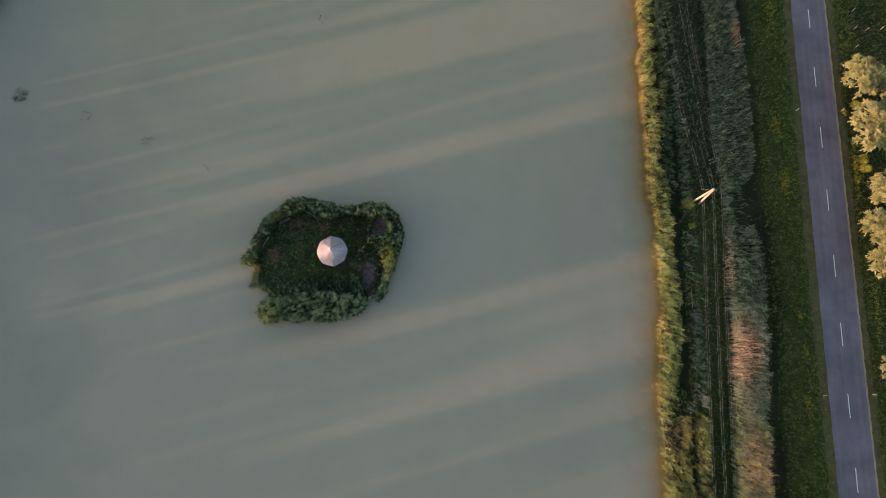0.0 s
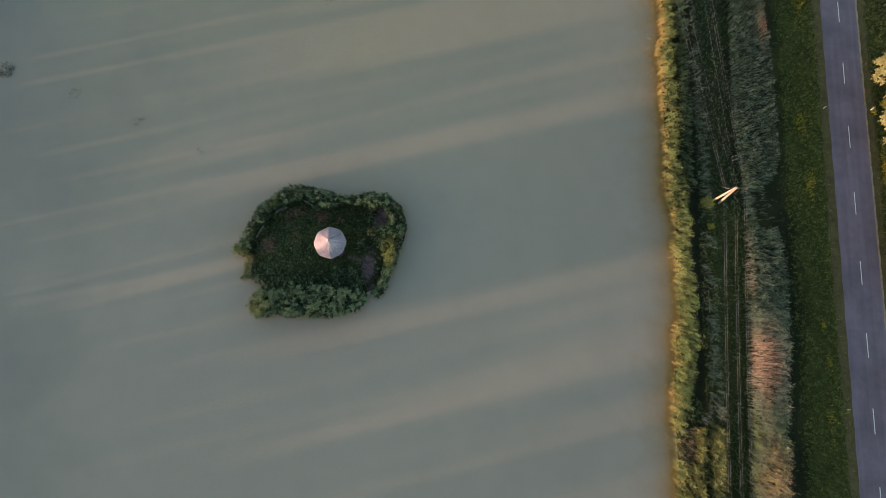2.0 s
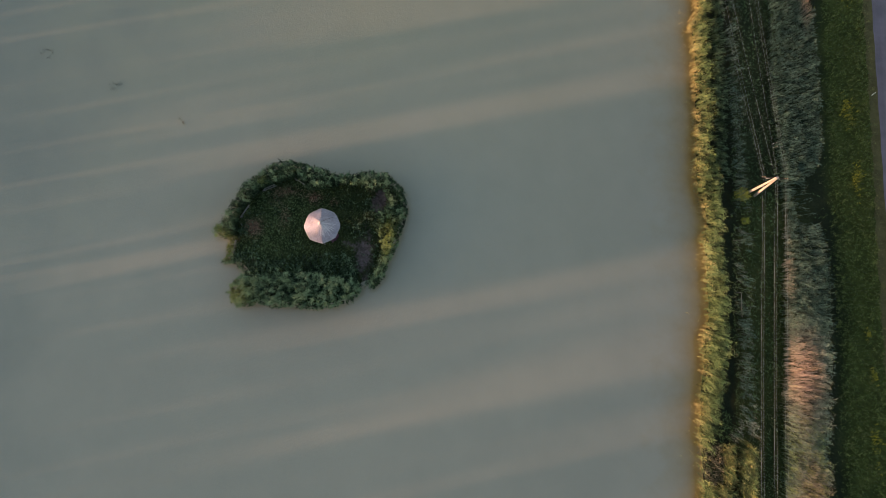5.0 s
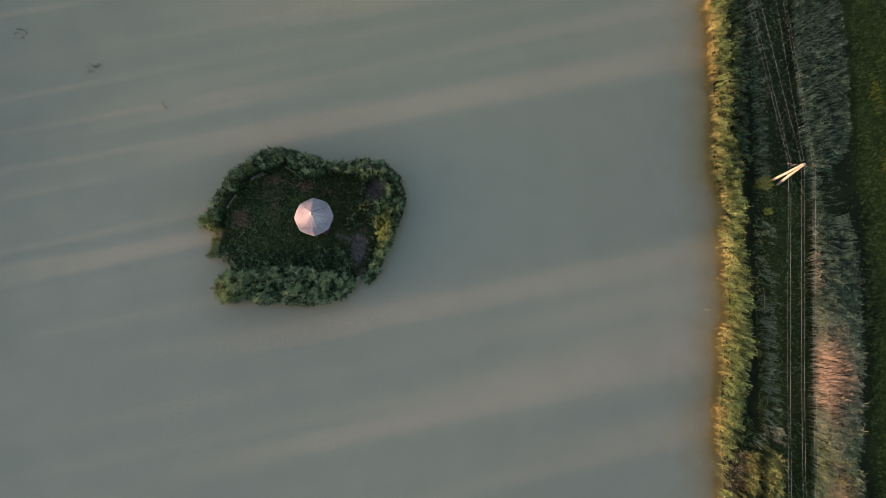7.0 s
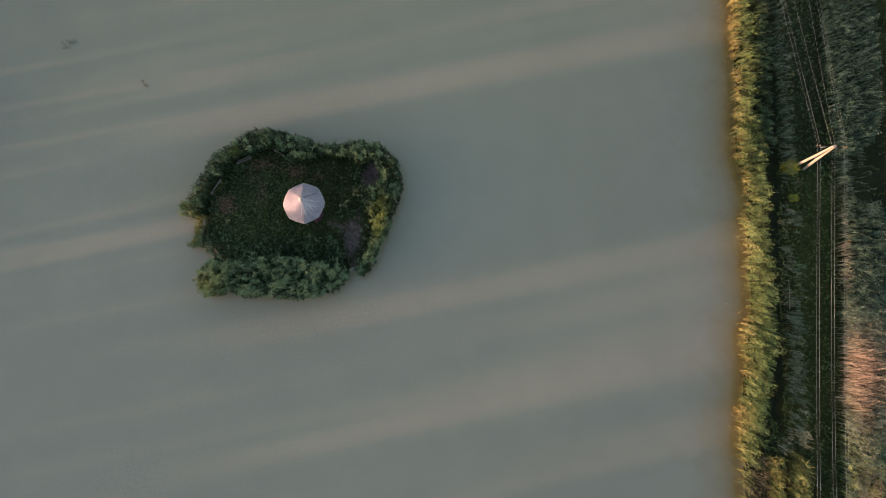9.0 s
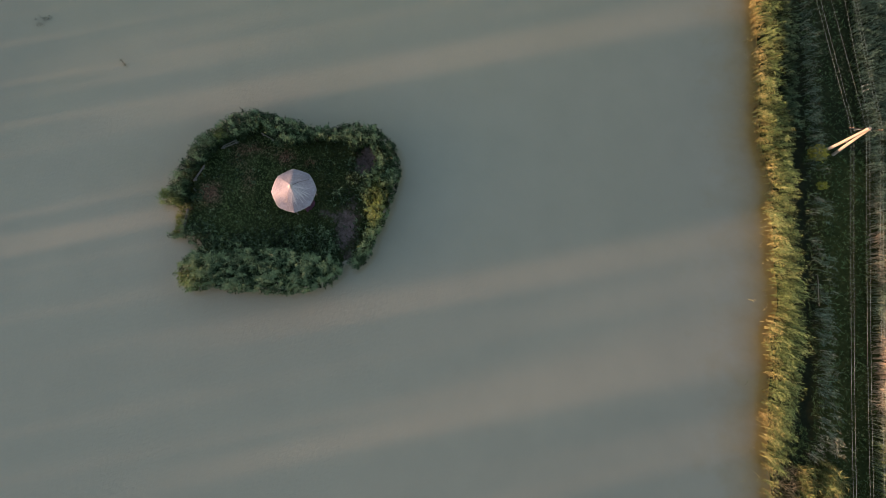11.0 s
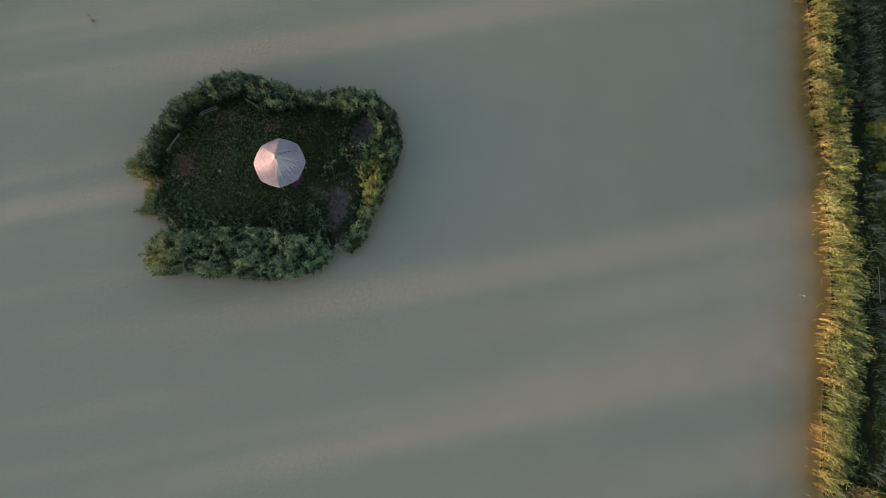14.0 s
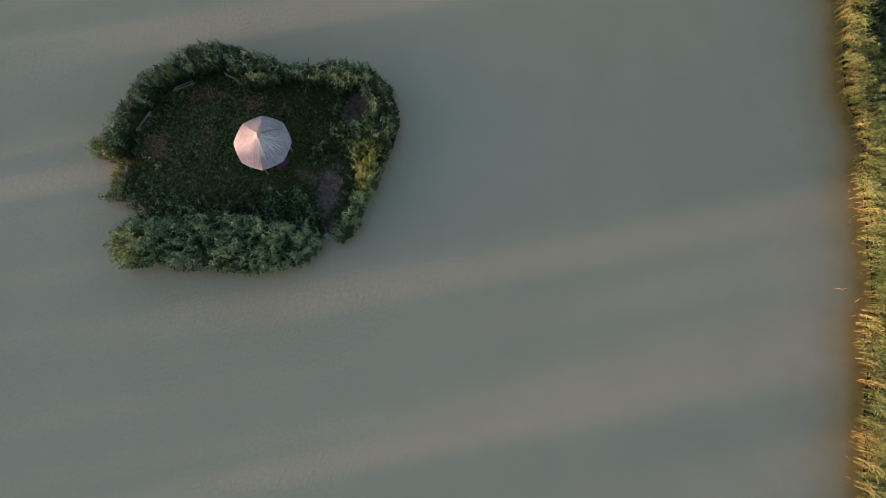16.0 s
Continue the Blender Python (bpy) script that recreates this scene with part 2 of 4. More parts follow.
def waves(x, y, seed=0.0):
    """A smooth random field between about -1 and 1."""
    return (np.sin(0.9 * x + 1.7 * np.sin(0.43 * y + seed) + seed) * np.sin(0.71 * y + 1.3 * np.sin(0.57 * x - seed) + 2.1 * seed)
            + 0.5 * np.sin(2.3 * x + seed * 3 + np.sin(1.9 * y)) * np.sin(2.1 * y - seed + np.sin(1.7 * x))) / 1.5


# ---- plan of the shore and the island ----
SHORE_Y = np.array([-300, -8, -2.5, 2, 6.5, 9, 11.5, 13.5, 16.5, 19, 22, 23.3, 25.4, 28.5, 30.5, 32.5, 35, 37.6, 40.5, 43.4, 45, 47, 50, 52.5, 57, 60.7, 65, 68, 73, 76, 80, 86, 400], float)
SHORE_X = np.array([-32, -31.7, -31.8, -31.8, -32.1, -32.5, -32.1, -32.2, -32.0, -31.5, -31.8, -31.5, -30.9, -30.85, -31.2, -31.1, -31.2, -31.6, -31.0, -31.7, -32.4, -32.6, -32.8, -32.5, -32.6, -32.8, -32.9, -32.7, -33.4, -32.4, -32.7, -33.1, -34], float)
OUTER = smooth_loop([(-103.9, 32.1), (-104.1, 33.2), (-103.2, 35.0), (-102.2, 37.5), (-101.0, 40.2), (-100.3, 41.2), (-98.8, 42.2), (-97.8, 43.5), (-95.8, 44.6), (-94.0, 44.7), (-91.4, 44.3), (-88.6, 43.6), (-86.8, 43.1),
                     (-85.4, 43.4), (-83.9, 43.5), (-82.6, 44.2), (-81.1, 44.0), (-79.3, 43.8), (-78.4, 42.9), (-77.0, 41.8), (-76.2, 40.2), (-76.0, 38.3), (-76.3, 36.1), (-76.8, 34.1), (-77.3, 32.0), (-78.0, 30.4),
                     (-78.2, 28.9), (-78.8, 27.4), (-80.0, 26.1), (-81.0, 26.7), (-81.6, 26.2), (-81.7, 25.6), (-82.6, 24.5), (-84.2, 23.5), (-86.2, 22.9), (-89.1, 22.5), (-91.4, 22.6), (-93.4, 22.4), (-95.9, 22.6),
                     (-99.3, 22.1), (-100.2, 23.1), (-100.8, 23.9), (-100.7, 25.3), (-99.5, 26.6), (-99.5, 27.3), (-100.2, 27.9), (-101.1, 28.4), (-102.4, 28.3), (-102.5, 29.1), (-102.2, 29.9), (-102.4, 31.0), (-102.3, 32.2)], 3)
LAWN = smooth_loop([(-101.2, 34.8), (-100.2, 37.5), (-98.5, 40.0), (-96.4, 41.1), (-93.8, 42.2), (-91.9, 41.4), (-90.5, 40.7), (-88.4, 41.3), (-85.7, 42.0), (-82.9, 41.7), (-81.9, 40.8), (-79.6, 40.3), (-79.2, 38.6), (-80.3, 37.2),
                    (-80.2, 35.6), (-79.4, 33.9), (-79.2, 32.0), (-79.4, 30.2), (-80.3, 27.6), (-81.5, 26.1), (-82.7, 26.9), (-84.9, 27.4), (-86.6, 27.4), (-89.2, 27.6), (-92.5, 27.5), (-94.6, 27.2), (-96.6, 26.8),
                    (-98.8, 26.8), (-100.9, 28.7), (-101.5, 31.0), (-101.8, 33.1)], 3)


BENCHES = [((-101.0, 35.4), (-99.95, 37.5)), ((-98.3, 39.9), (-96.3, 40.95)), ((-93.6, 42.2), (-91.95, 41.35))]


def ground_height(x, y):
    """The lie of the land: lake hollow, bank, ditch, grass strip, road embankment."""
    from_east = x - np.interp(y, SHORE_Y, SHORE_X)
    land = np.interp(from_east, [-12, -3, 0.5, 1.4, 3.2, 4.6, 6.5, 11, 13, 19, 23, 27.7, 36.4, 39, 44, 60, 400],
                     [-1.6, -0.7, -0.12, 0.2, 0.4, 0.15, 0.5, 0.55, 0.5, 0.55, 0.75, 0.93, 0.93, 0.7, 0.5, 0.5, 0.5])
    west = np.interp(x - 10.5 * np.exp(-((y - 84) / 11) ** 2), [-178, -166, -162], [1.2, 0.3, -1.6])
    ends = np.interp(np.abs(y - 40), [380, 420, 430], [-1.6, 0.2, 0.6])
    h = np.maximum(np.maximum(land, west), ends)
    return h + np.where(h > 0.1, 0.06 * waves(x * 1.3, y * 1.3, 1.0), 0) * (np.abs(x) > 4.4)


def grid_mesh(name, xs, ys, height, material, **attributes):
    X, Y = np.meshgrid(xs, ys)
    verts = np.stack([X, Y, height(X, Y)], -1).reshape(-1, 3)
    w, h = len(xs), len(ys)
    i = (np.arange(h - 1)[:, None] * w + np.arange(w - 1)[None]).ravel()
    ob = soup(name, verts, np.stack([i, i + 1, i + w + 1, i + w], 1), material, **{k: v(X, Y).ravel() for k, v in attributes.items()})
    ob.data.polygons.foreach_set("use_smooth", np.ones(len(ob.data.polygons), bool))
    return ob


XS = np.unique(np.concatenate([np.linspace(-2500, -200, 12), np.arange(-200, -150, 4), np.arange(-150, -36, 4), np.arange(-36, 16, 0.6), np.arange(16, 60, 4), np.linspace(60, 2500, 12)]))
YS = np.unique(np.concatenate([np.linspace(-2500, -400, 8), np.arange(-400, -20, 20), np.arange(-20, 100, 0.8), np.arange(100, 480, 20), np.linspace(480, 2500, 8)]))


def wet_shade_at(x, y):
    """Dark wet soil from the water to the road bank's foot, with shade of reeds and trees painted in."""
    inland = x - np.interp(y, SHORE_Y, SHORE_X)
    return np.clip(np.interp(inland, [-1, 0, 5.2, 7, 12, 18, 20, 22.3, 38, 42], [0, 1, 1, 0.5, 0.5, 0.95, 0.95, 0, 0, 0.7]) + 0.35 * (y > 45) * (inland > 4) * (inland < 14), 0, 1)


tagged(grid_mesh("ground", XS, YS, ground_height, GRASS_GROUND, wet_shade=wet_shade_at), "rough dark green grass land along the lake", "ground", kind="structure")


def shallowness(x, y):
    """One at the banks, nothing four metres out."""
    shore = np.interp(y, SHORE_Y, SHORE_X) - x
    isle = gap_to(OUTER, x, y)
    return np.maximum(0.75 * np.exp(-np.maximum(shore, 0) / 1.7) + 0.36 * np.exp(-np.maximum(shore, 0) / 11.0), 0.55 * np.exp(-isle / 0.6))


WX = np.unique(np.concatenate([np.arange(-166, -106, 3), np.arange(-106, -74, 0.5), np.arange(-74, -40, 2), np.arange(-40, -29, 0.5)]))
WY = np.unique(np.concatenate([np.arange(-390, -20, 30), np.arange(-20, 20, 1.0), np.arange(20, 47, 0.5), np.arange(47, 100, 1.0), np.arange(100, 471, 30)]))
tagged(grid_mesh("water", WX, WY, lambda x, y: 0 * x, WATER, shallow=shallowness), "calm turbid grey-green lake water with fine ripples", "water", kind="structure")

# ---- road ----
bm = bmesh.new()
ring = [(-3.2, 0.9), (-3.2, 0.985), (-1.6, 1.005), (0.0, 1.02), (1.6, 1.005), (3.2, 0.985), (3.2, 0.9)]
rows = [[bm.verts.new((x + (0.05 * math.sin(y * 0.9) if abs(x) > 3 else 0), y, z)) for x, z in ring] for y in np.concatenate([[-390], np.arange(-20, 100, 1.5), [470]])]
for a, b in zip(rows, rows[1:]):
    for k in range(len(ring) - 1):
        bm.faces.new((a[k], a[k + 1], b[k + 1], b[k]))
road = tagged(part("road", bm, ASPHALT), "two-lane grey asphalt road with dashed centre line", "road", kind="structure")
dash_mesh = None
for i in range(-6, 16):
    if dash_mesh is None:
        bm = bmesh.new()
        box(bm, (0.13, 4.0, 0.012), Matrix())
        dash = part("centre_dash", bm, PAINT, road)
        dash_mesh = dash.data
    else:
        dash = new("centre_dash", dash_mesh)
        dash.parent = road
    dash.matrix_basis = pose(0, 12.0 * i - 2.0, 1.02)
for side in (-1, 1):
    bm = bmesh.new()
    strip = [[bm.verts.new((side * (x + (0.12 * math.sin(1.3 * y) + 0.1 * math.sin(3.1 * y + x) if x > 3.5 else 0)), y, z)) for x, z in ((3.14, 0.97), (3.7, 0.965), (4.55, 0.955), (5.1, 0.8))]
             for y in np.concatenate([[-390], np.arange(-20, 100, 0.7), [470]])]
    for a, b in zip(strip, strip[1:]):
        for k in range(3):
            bm.faces.new((a[k], a[k + 1], b[k + 1], b[k]) if side > 0 else (a[k], b[k], b[k + 1], a[k + 1]))
    tagged(part("road_shoulder", bm, SHOULDER), "dusty olive grass shoulder beside the asphalt", "shoulder", kind="structure")

bm = bmesh.new()
edge = [[bm.verts.new((x + (0.05 * math.sin(2.1 * y) + 0.04 * math.sin(5.3 * y) if x > 3.3 else 0), y, z)) for x, z in ((3.12, 0.975), (3.25, 0.995), (3.48, 0.985), (3.56, 0.9))] for y in np.concatenate([[-390], np.arange(-20, 100, 0.5), [470]])]
for a, c in zip(edge, edge[1:]):
    for k in range(3):
        bm.faces.new((a[k], a[k + 1], c[k + 1], c[k]))
tagged(part("gravel_edge", bm, GRAVEL), "pale gravel strip along the asphalt edge", "shoulder", kind="structure")


# ---- island ----
def bareness(x, y):
    """Where feet have worn the island's grass away."""
    worn = np.maximum.reduce([1.0 * blob(x, y, -81.9, 31.4, 1.4, 3.0), 1.9 * blob(x, y, -80.3, 39.8, 1.1, 1.7), 0.7 * blob(x, y, -84.0, 32.7, 1.7, 0.6), 0.8 * blob(x, y, -81.4, 27.6, 0.6, 1.5)])
    return np.clip(worn + 0.15 * waves(x * 2.5, y * 2.5, 6) * (worn > 0.2), 0, 1)


def parchedness(x, y):
    """Where the island's grass has dried to reddish straw."""
    return np.clip(0.95 * blob(x, y, -99.0, 34.2, 1.5, 1.5) + 0.6 * blob(x, y, -94.6, 40.2, 2.6, 0.9) + 0.8 * blob(x, y, -90.3, 39.4, 1.2, 1.0) + 0.5 * blob(x, y, -94.5, 36.0, 0.9, 1.8) + 0.55 * blob(x, y, -87.2, 39.0, 0.9, 0.7) + 0.35 * blob(x, y, -96.0, 38.6, 1.2, 1.2), 0, 1)


def fill_loop(name, loop, z_edge, z_mid, material, step=0.35, inset=1.1):
    """A low mound that fills a closed line."""
    lo, hi = loop.min(0), loop.max(0)
    xs, ys = np.arange(lo[0] - 1, hi[0] + 1, step), np.arange(lo[1] - 1, hi[1] + 1, step)
    X, Y = np.meshgrid(xs, ys)
    d = np.where(inside(loop, X, Y), 1, -1) * gap_to(loop, X, Y)
    Z = np.interp(d, [-0.9, inset, 2.2], [z_edge, 0.1, z_mid]) + 0.04 * waves(X * 2, Y * 2, 3) * (d > 0.5)
    w, h = len(xs), len(ys)
    i = (np.arange(h - 1)[:, None] * w + np.arange(w - 1)[None]).ravel()
    f = np.stack([i, i + 1, i + w + 1, i + w], 1)
    keep = (d.ravel()[f] > -0.9).any(1)
    ob = soup(name, np.stack([X, Y, Z], -1).reshape(-1, 3), f[keep], material, bare=bareness(X, Y).ravel(), parched=parchedness(X, Y).ravel())
    bm = bmesh.new()
    bm.from_mesh(ob.data)
    bmesh.ops.delete(bm, geom=[v for v in bm.verts if not v.link_faces], context="VERTS")
    bm.to_mesh(ob.data)
    bm.free()
    return ob


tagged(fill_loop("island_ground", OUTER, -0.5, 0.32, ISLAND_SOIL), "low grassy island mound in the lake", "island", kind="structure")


# ---- reeds and grass ----
def plants(name, x, y, z0, height, leaves, leaf_len, leaf_wide, dry, material, lean=(0.25, -0.15), fan=(0.5, 1.6), droop=0.8, low=0.25, parent=None, tone=None, sway=0.1):
    """Upright plants: a bent stem and long arching leaves along it."""
    n = len(x)
    tone = np.clip(rng.normal(0.42, 0.2, n), 0, 1) if tone is None else tone
    lean_x, lean_y = lean[0] + rng.normal(0, sway, n), lean[1] + rng.normal(0, sway, n)
    # stems: a strip that narrows to a point
    turn = rng.uniform(0, math.pi, n)
    rows = []
    for s, side in ((0.0, -1), (0.0, 1), (0.55, -1), (0.55, 1), (1.0, 0)):
        w = side * 0.014 * (1.2 - s)
        rows.append(np.stack([x + lean_x * s ** 2 * height + w * np.cos(turn), y + lean_y * s ** 2 * height + w * np.sin(turn), z0 + s * height * 0.97], -1))
    sv = np.stack(rows, 1).reshape(-1, 3)
    base = (np.arange(n) * 5)[:, None]
    sf = np.concatenate([base + np.array([[0, 1, 3]]), base + np.array([[0, 3, 2]]), base + np.array([[2, 3, 4]])])
    # leaves
    m = n * leaves
    owner = np.repeat(np.arange(n), leaves)
    up = np.tile(np.linspace(low, 0.98, leaves), n) + rng.uniform(-0.05, 0.05, m)
    ang = rng.uniform(0, 2 * math.pi, m)
    side_x, side_y = np.cos(ang), np.sin(ang)
    length = leaf_len * rng.uniform(0.65, 1.25, m) * height[owner] / height.mean()
    spread = rng.uniform(*fan, m)
    # a leaf leaves its stem at a slant, and its tip bends over with the wind
    first = np.stack([2 * lean_x[owner] * up + spread * side_x, 2 * lean_y[owner] * up + spread * side_y, np.ones(m)], -1)
    first /= np.linalg.norm(first, axis=1)[:, None]
    second = first + np.stack([droop * (2.2 * lean[0] + 0.5 * side_x), droop * (2.2 * lean[1] + 0.5 * side_y), -droop * rng.uniform(0.5, 1.1, m)], -1)
    second /= np.linalg.norm(second, axis=1)[:, None]
    root = np.stack([x[owner] + lean_x[owner] * up ** 2 * height[owner], y[owner] + lean_y[owner] * up ** 2 * height[owner], z0[owner] + up * height[owner] * 0.97], -1)
    middle = root + first * (0.45 * length)[:, None]
    across = np.cross(first, rng.normal(0, 0.7, (m, 3)) + np.array([0, 0, 1.0]))
    across *= (leaf_wide * rng.uniform(0.7, 1.3, m) / (np.linalg.norm(across, axis=1) + 1e-9))[:, None] / 2
    lv = np.stack([root, middle - across, middle + across, middle + second * (0.55 * length)[:, None]], 1)
    lb = (len(sv) + np.arange(m) * 4)[:, None]
    lf = np.concatenate([lb + np.array([[0, 1, 2]]), lb + np.array([[1, 3, 2]])])
    leaf_tone = np.clip(tone[owner] + rng.normal(0, 0.15, m), 0, 1)
    return soup(name, np.concatenate([sv, lv.reshape(-1, 3)]), np.concatenate([sf, lf]), material, parent,
                tone=np.concatenate([np.repeat(tone, 5), np.repeat(leaf_tone, 4)]), dry=np.concatenate([np.repeat(dry, 5), np.repeat(np.clip(dry[owner] * (1 + rng.normal(0, 0.35, m)), 0, 1), 4)]))


def scatter(x0, x1, y0, y1, per_m2):
    n = int((x1 - x0) * (y1 - y0) * per_m2)
    return rng.uniform(x0, x1, n), rng.uniform(y0, y1, n)


def tufts(x0, x1, y0, y1, per_m2, each, loose=0.1):
    """Plants in tufts: places, and for each its tuft's vigour between -1 and 1."""
    cx, cy = scatter(x0, x1, y0, y1, per_m2)
    vigour = np.clip(rng.normal(0, 0.5, len(cx)), -1, 1)
    n = len(cx) * each
    return np.repeat(cx, each) + rng.normal(0, loose, n), np.repeat(cy, each) + rng.normal(0, loose, n), np.repeat(vigour, each)


def stand(x0, x1, y0, y1, step, each, loose):
    """Plants in evenly crowded tufts: places, and for each its tuft's vigour between -1 and 1."""
    cx, cy = np.meshgrid(np.arange(x0, x1, step), np.arange(y0, y1, step))
    cx = cx + 0.5 * step * (np.arange(cx.shape[0]) % 2)[:, None]
    cx, cy = (cx + rng.uniform(-0.4, 0.4, cx.shape) * step).ravel(), (cy + rng.uniform(-0.4, 0.4, cy.shape) * step).ravel()
    vigour = np.clip(rng.normal(0, 0.5, len(cx)), -1, 1)
    n = len(cx) * each
    return np.repeat(cx, each) + rng.normal(0, loose, n), np.repeat(cy, each) + rng.normal(0, loose, n), np.repeat(vigour, each)


# the belt along the water
x, y, vig = stand(-35, -26, -14, 94, 0.48, 5, 0.08)
sx = np.interp(y, SHORE_Y, SHORE_X)
right = np.interp(y, [-14, 3, 8.3, 15, 22, 30, 36.5, 48.5, 51, 60, 68.5, 94], [-30.6, -30.6, -30.3, -28.6, -27.7, -27.7, -28.5, -28.6, -29.8, -29.9, -30.1, -30.6])
keep = (x > sx - 0.18 + 0.18 * waves(x * 2, y * 2, 5)) & (x < right - 0.4 + 0.35 * waves(x * 2, y * 1.5, 2)) & ~((y > 3) & (y < 7.5) & (rng.uniform(0, 1, len(x)) > 0.3)) & ~((y < 3.5) & (x > -30.9)) & (waves(x * 1.1, y * 0.9, 7) > -0.72)
x, y, sx, vig = x[keep], y[keep], sx[keep], vig[keep]
# the straw rim and the lighter southern tone also paint in low sunlight
dry = np.clip(np.interp(waves(0 * x, y * 0.7, 2), [-0.3, 0.4], [0.2, 0.85]) * np.interp(y, [40, 50], [1, 0.3]) * 0.8 * np.exp(-np.maximum(x - sx, 0) / 0.34) + np.interp(y, [45, 58], [0, 0.65]) * np.exp(-np.maximum(x - sx, 0) / 0.38) + 0.15 * (waves(x, y * 0.6, 4) > 0.45) - 0.06 + rng.normal(0, 0.12, len(x)), 0, 1)
tall = np.interp(x - sx, [-0.4, 0.2, 1.1, 3.0], [2.0, 2.75, 2.4, 2.05]) * (1 + 0.14 * waves(x * 1.5, y * 1.2, 9) + 0.24 * vig) * rng.uniform(0.9, 1.08, len(x))
tagged(plants("reed_belt", x, y, np.maximum(ground_height(x, y), -0.1), tall, 15, 0.46, 0.042, dry, SHORE_REED, lean=(0.13, -0.24), fan=(0.2, 0.75), droop=1.2, low=0.4, tone=np.clip(np.interp(y, [42, 50], [0.54, 0.47]) + 0.34 * vig + 0.2 * waves(x * 2.2, y * 1.4, 14) + rng.normal(0, 0.1, len(x)), 0, 1)), "dense sunlit yellow-green reeds along the water's edge", "reeds", kind="stuff")

# single stalks standing out in the shallows
y = rng.uniform(-12, 92, 90)
x = np.interp(y, SHORE_Y, SHORE_X) - 0.4 - rng.exponential(0.5, 90)
tagged(plants("stray_reeds", x, y, np.full(90, -0.1), rng.uniform(0.8, 1.7, 90), 4, 0.42, 0.03, np.clip(rng.normal(0.6, 0.25, 90), 0, 1), SHORE_REED, lean=(0.1, -0.3), fan=(0.3, 1.2), sway=0.3), "single straw-coloured stalks standing out in shallow water", "reeds", kind="stuff")

# the wide belt beside the road bank
x, y, vig = stand(-21.5, -11.5, -14, 94, 0.42, 4, 0.11)
left = np.interp(y, [-14, 2, 20, 31, 41, 48, 62, 94], [-20.8, -20.5, -19.7, -19.6, -19.1, -19.6, -20.5, -20.4])
right = np.interp(y, [-14, 0, 16, 26, 36, 41, 46.9, 47.5, 51, 57, 68, 78, 94], [-14.9, -14.9, -14.5, -13.6, -13.0, -14.0, -16.1, -16.1, -13.5, -13.1, -13.0, -13.9, -14.8])
keep = (x > left + 0.4 * waves(x, y * 1.4, 1)) & (x < right + 0.4 * waves(x * 2, y * 1.2, 6)) & ~((y > 41) & (y < 47) & (x > -17.6 - 0.2 * (y - 44) + waves(x, y, 8)) & (rng.uniform(0, 1, len(x)) > 0.07)) & (waves(x * 0.9, y * 0.9, 3) > -0.95)
x, y, vig = x[keep], y[keep], vig[keep]
dry = np.clip(0.95 * blob(x, y, -17.6, 18.5, 2.6, 5.5) + 0.75 * blob(x, y, -14.6, 78, 0.8, 4) + 0.7 * blob(x, y, -17.0, 0, 3.0, 8) + 0.45 * blob(x, y, -19.2, 35, 0.6, 8) + 0.12 * waves(x * 0.8, y * 0.8, 12) * (y < 40) + rng.normal(0, 0.05, len(x)) - 0.09, 0, 1)
tall = np.interp(y, [-14, 26, 40, 94], [2.75, 2.7, 1.75, 1.55]) * (1 + 0.1 * waves(x, y, 10) + 0.16 * vig) * rng.uniform(0.88, 1.08, len(x))
# south of y 27 a lighter tone adds the sunlight that falls there
tone = np.clip(0.53 + 0.14 * (y < 27) + 0.3 * vig + 0.2 * waves(x * 2, y * 2, 15) + rng.normal(0, 0.1, len(x)), 0, 1)
olive = rng.uniform(0, 1, len(x)) < np.interp(y, [7, 14], [0.5, 0.0])
stiff = (dry > 0.3) & ~olive
for where, leaf, label in ((~olive & ~stiff, REED, "broad bed of green reeds beside the road bank"), (olive & ~stiff, SHORE_REED, "olive-yellow reeds beyond the dead patch of the bed")):
    tagged(plants("reed_bed", x[where], y[where], ground_height(x[where], y[where]), tall[where], 10, 0.36, 0.05, dry[where], leaf, lean=(0.08, -0.16), fan=(0.2, 0.8), droop=1.0, low=0.5, tone=tone[where]), label, "reeds", kind="stuff")
tagged(plants("dead_reeds", x[stiff], y[stiff], ground_height(x[stiff], y[stiff]), tall[stiff] * 1.08, 12, 0.5, 0.027, np.clip(dry[stiff] * 1.15, 0, 1), REED, lean=(0.05, -0.05), fan=(0.08, 0.4), droop=0.4, low=0.3, tone=tone[stiff]), "stiff straw-coloured dead reeds standing in the bed", "dead reeds", kind="stuff")

# sparse reeds in the ditch and by the grass strip
x, y = scatter(-29, -22.5, -14, 94, 11)
mid = np.interp(y, [-14, 5, 11, 21, 29.5, 38.5, 52.6, 61, 94], [-26.8, -27.0, -25.2, -25.3, -25.3, -25.5, -25.9, -26.2, -28])
far = np.abs(x - mid)
keep = (y > 9) & (rng.uniform(0, 1, len(x)) < np.interp(y, [-14, 8, 12, 94], [1.0, 1.0, 0.9, 0.8]) * np.clip(1.3 - far / np.interp(y, [-14, 7, 11, 94], [2.6, 2.4, 0.9, 0.9]), 0, 1) * (waves(x * 1.2, y * 0.8, 2) > -0.25))
x, y = x[keep], y[keep]
dry = np.clip(np.interp(y, [-14, 10, 16, 94], [0.2, 0.2, 0.03, 0.0]) + rng.normal(0, 0.1, len(x)), 0, 1)
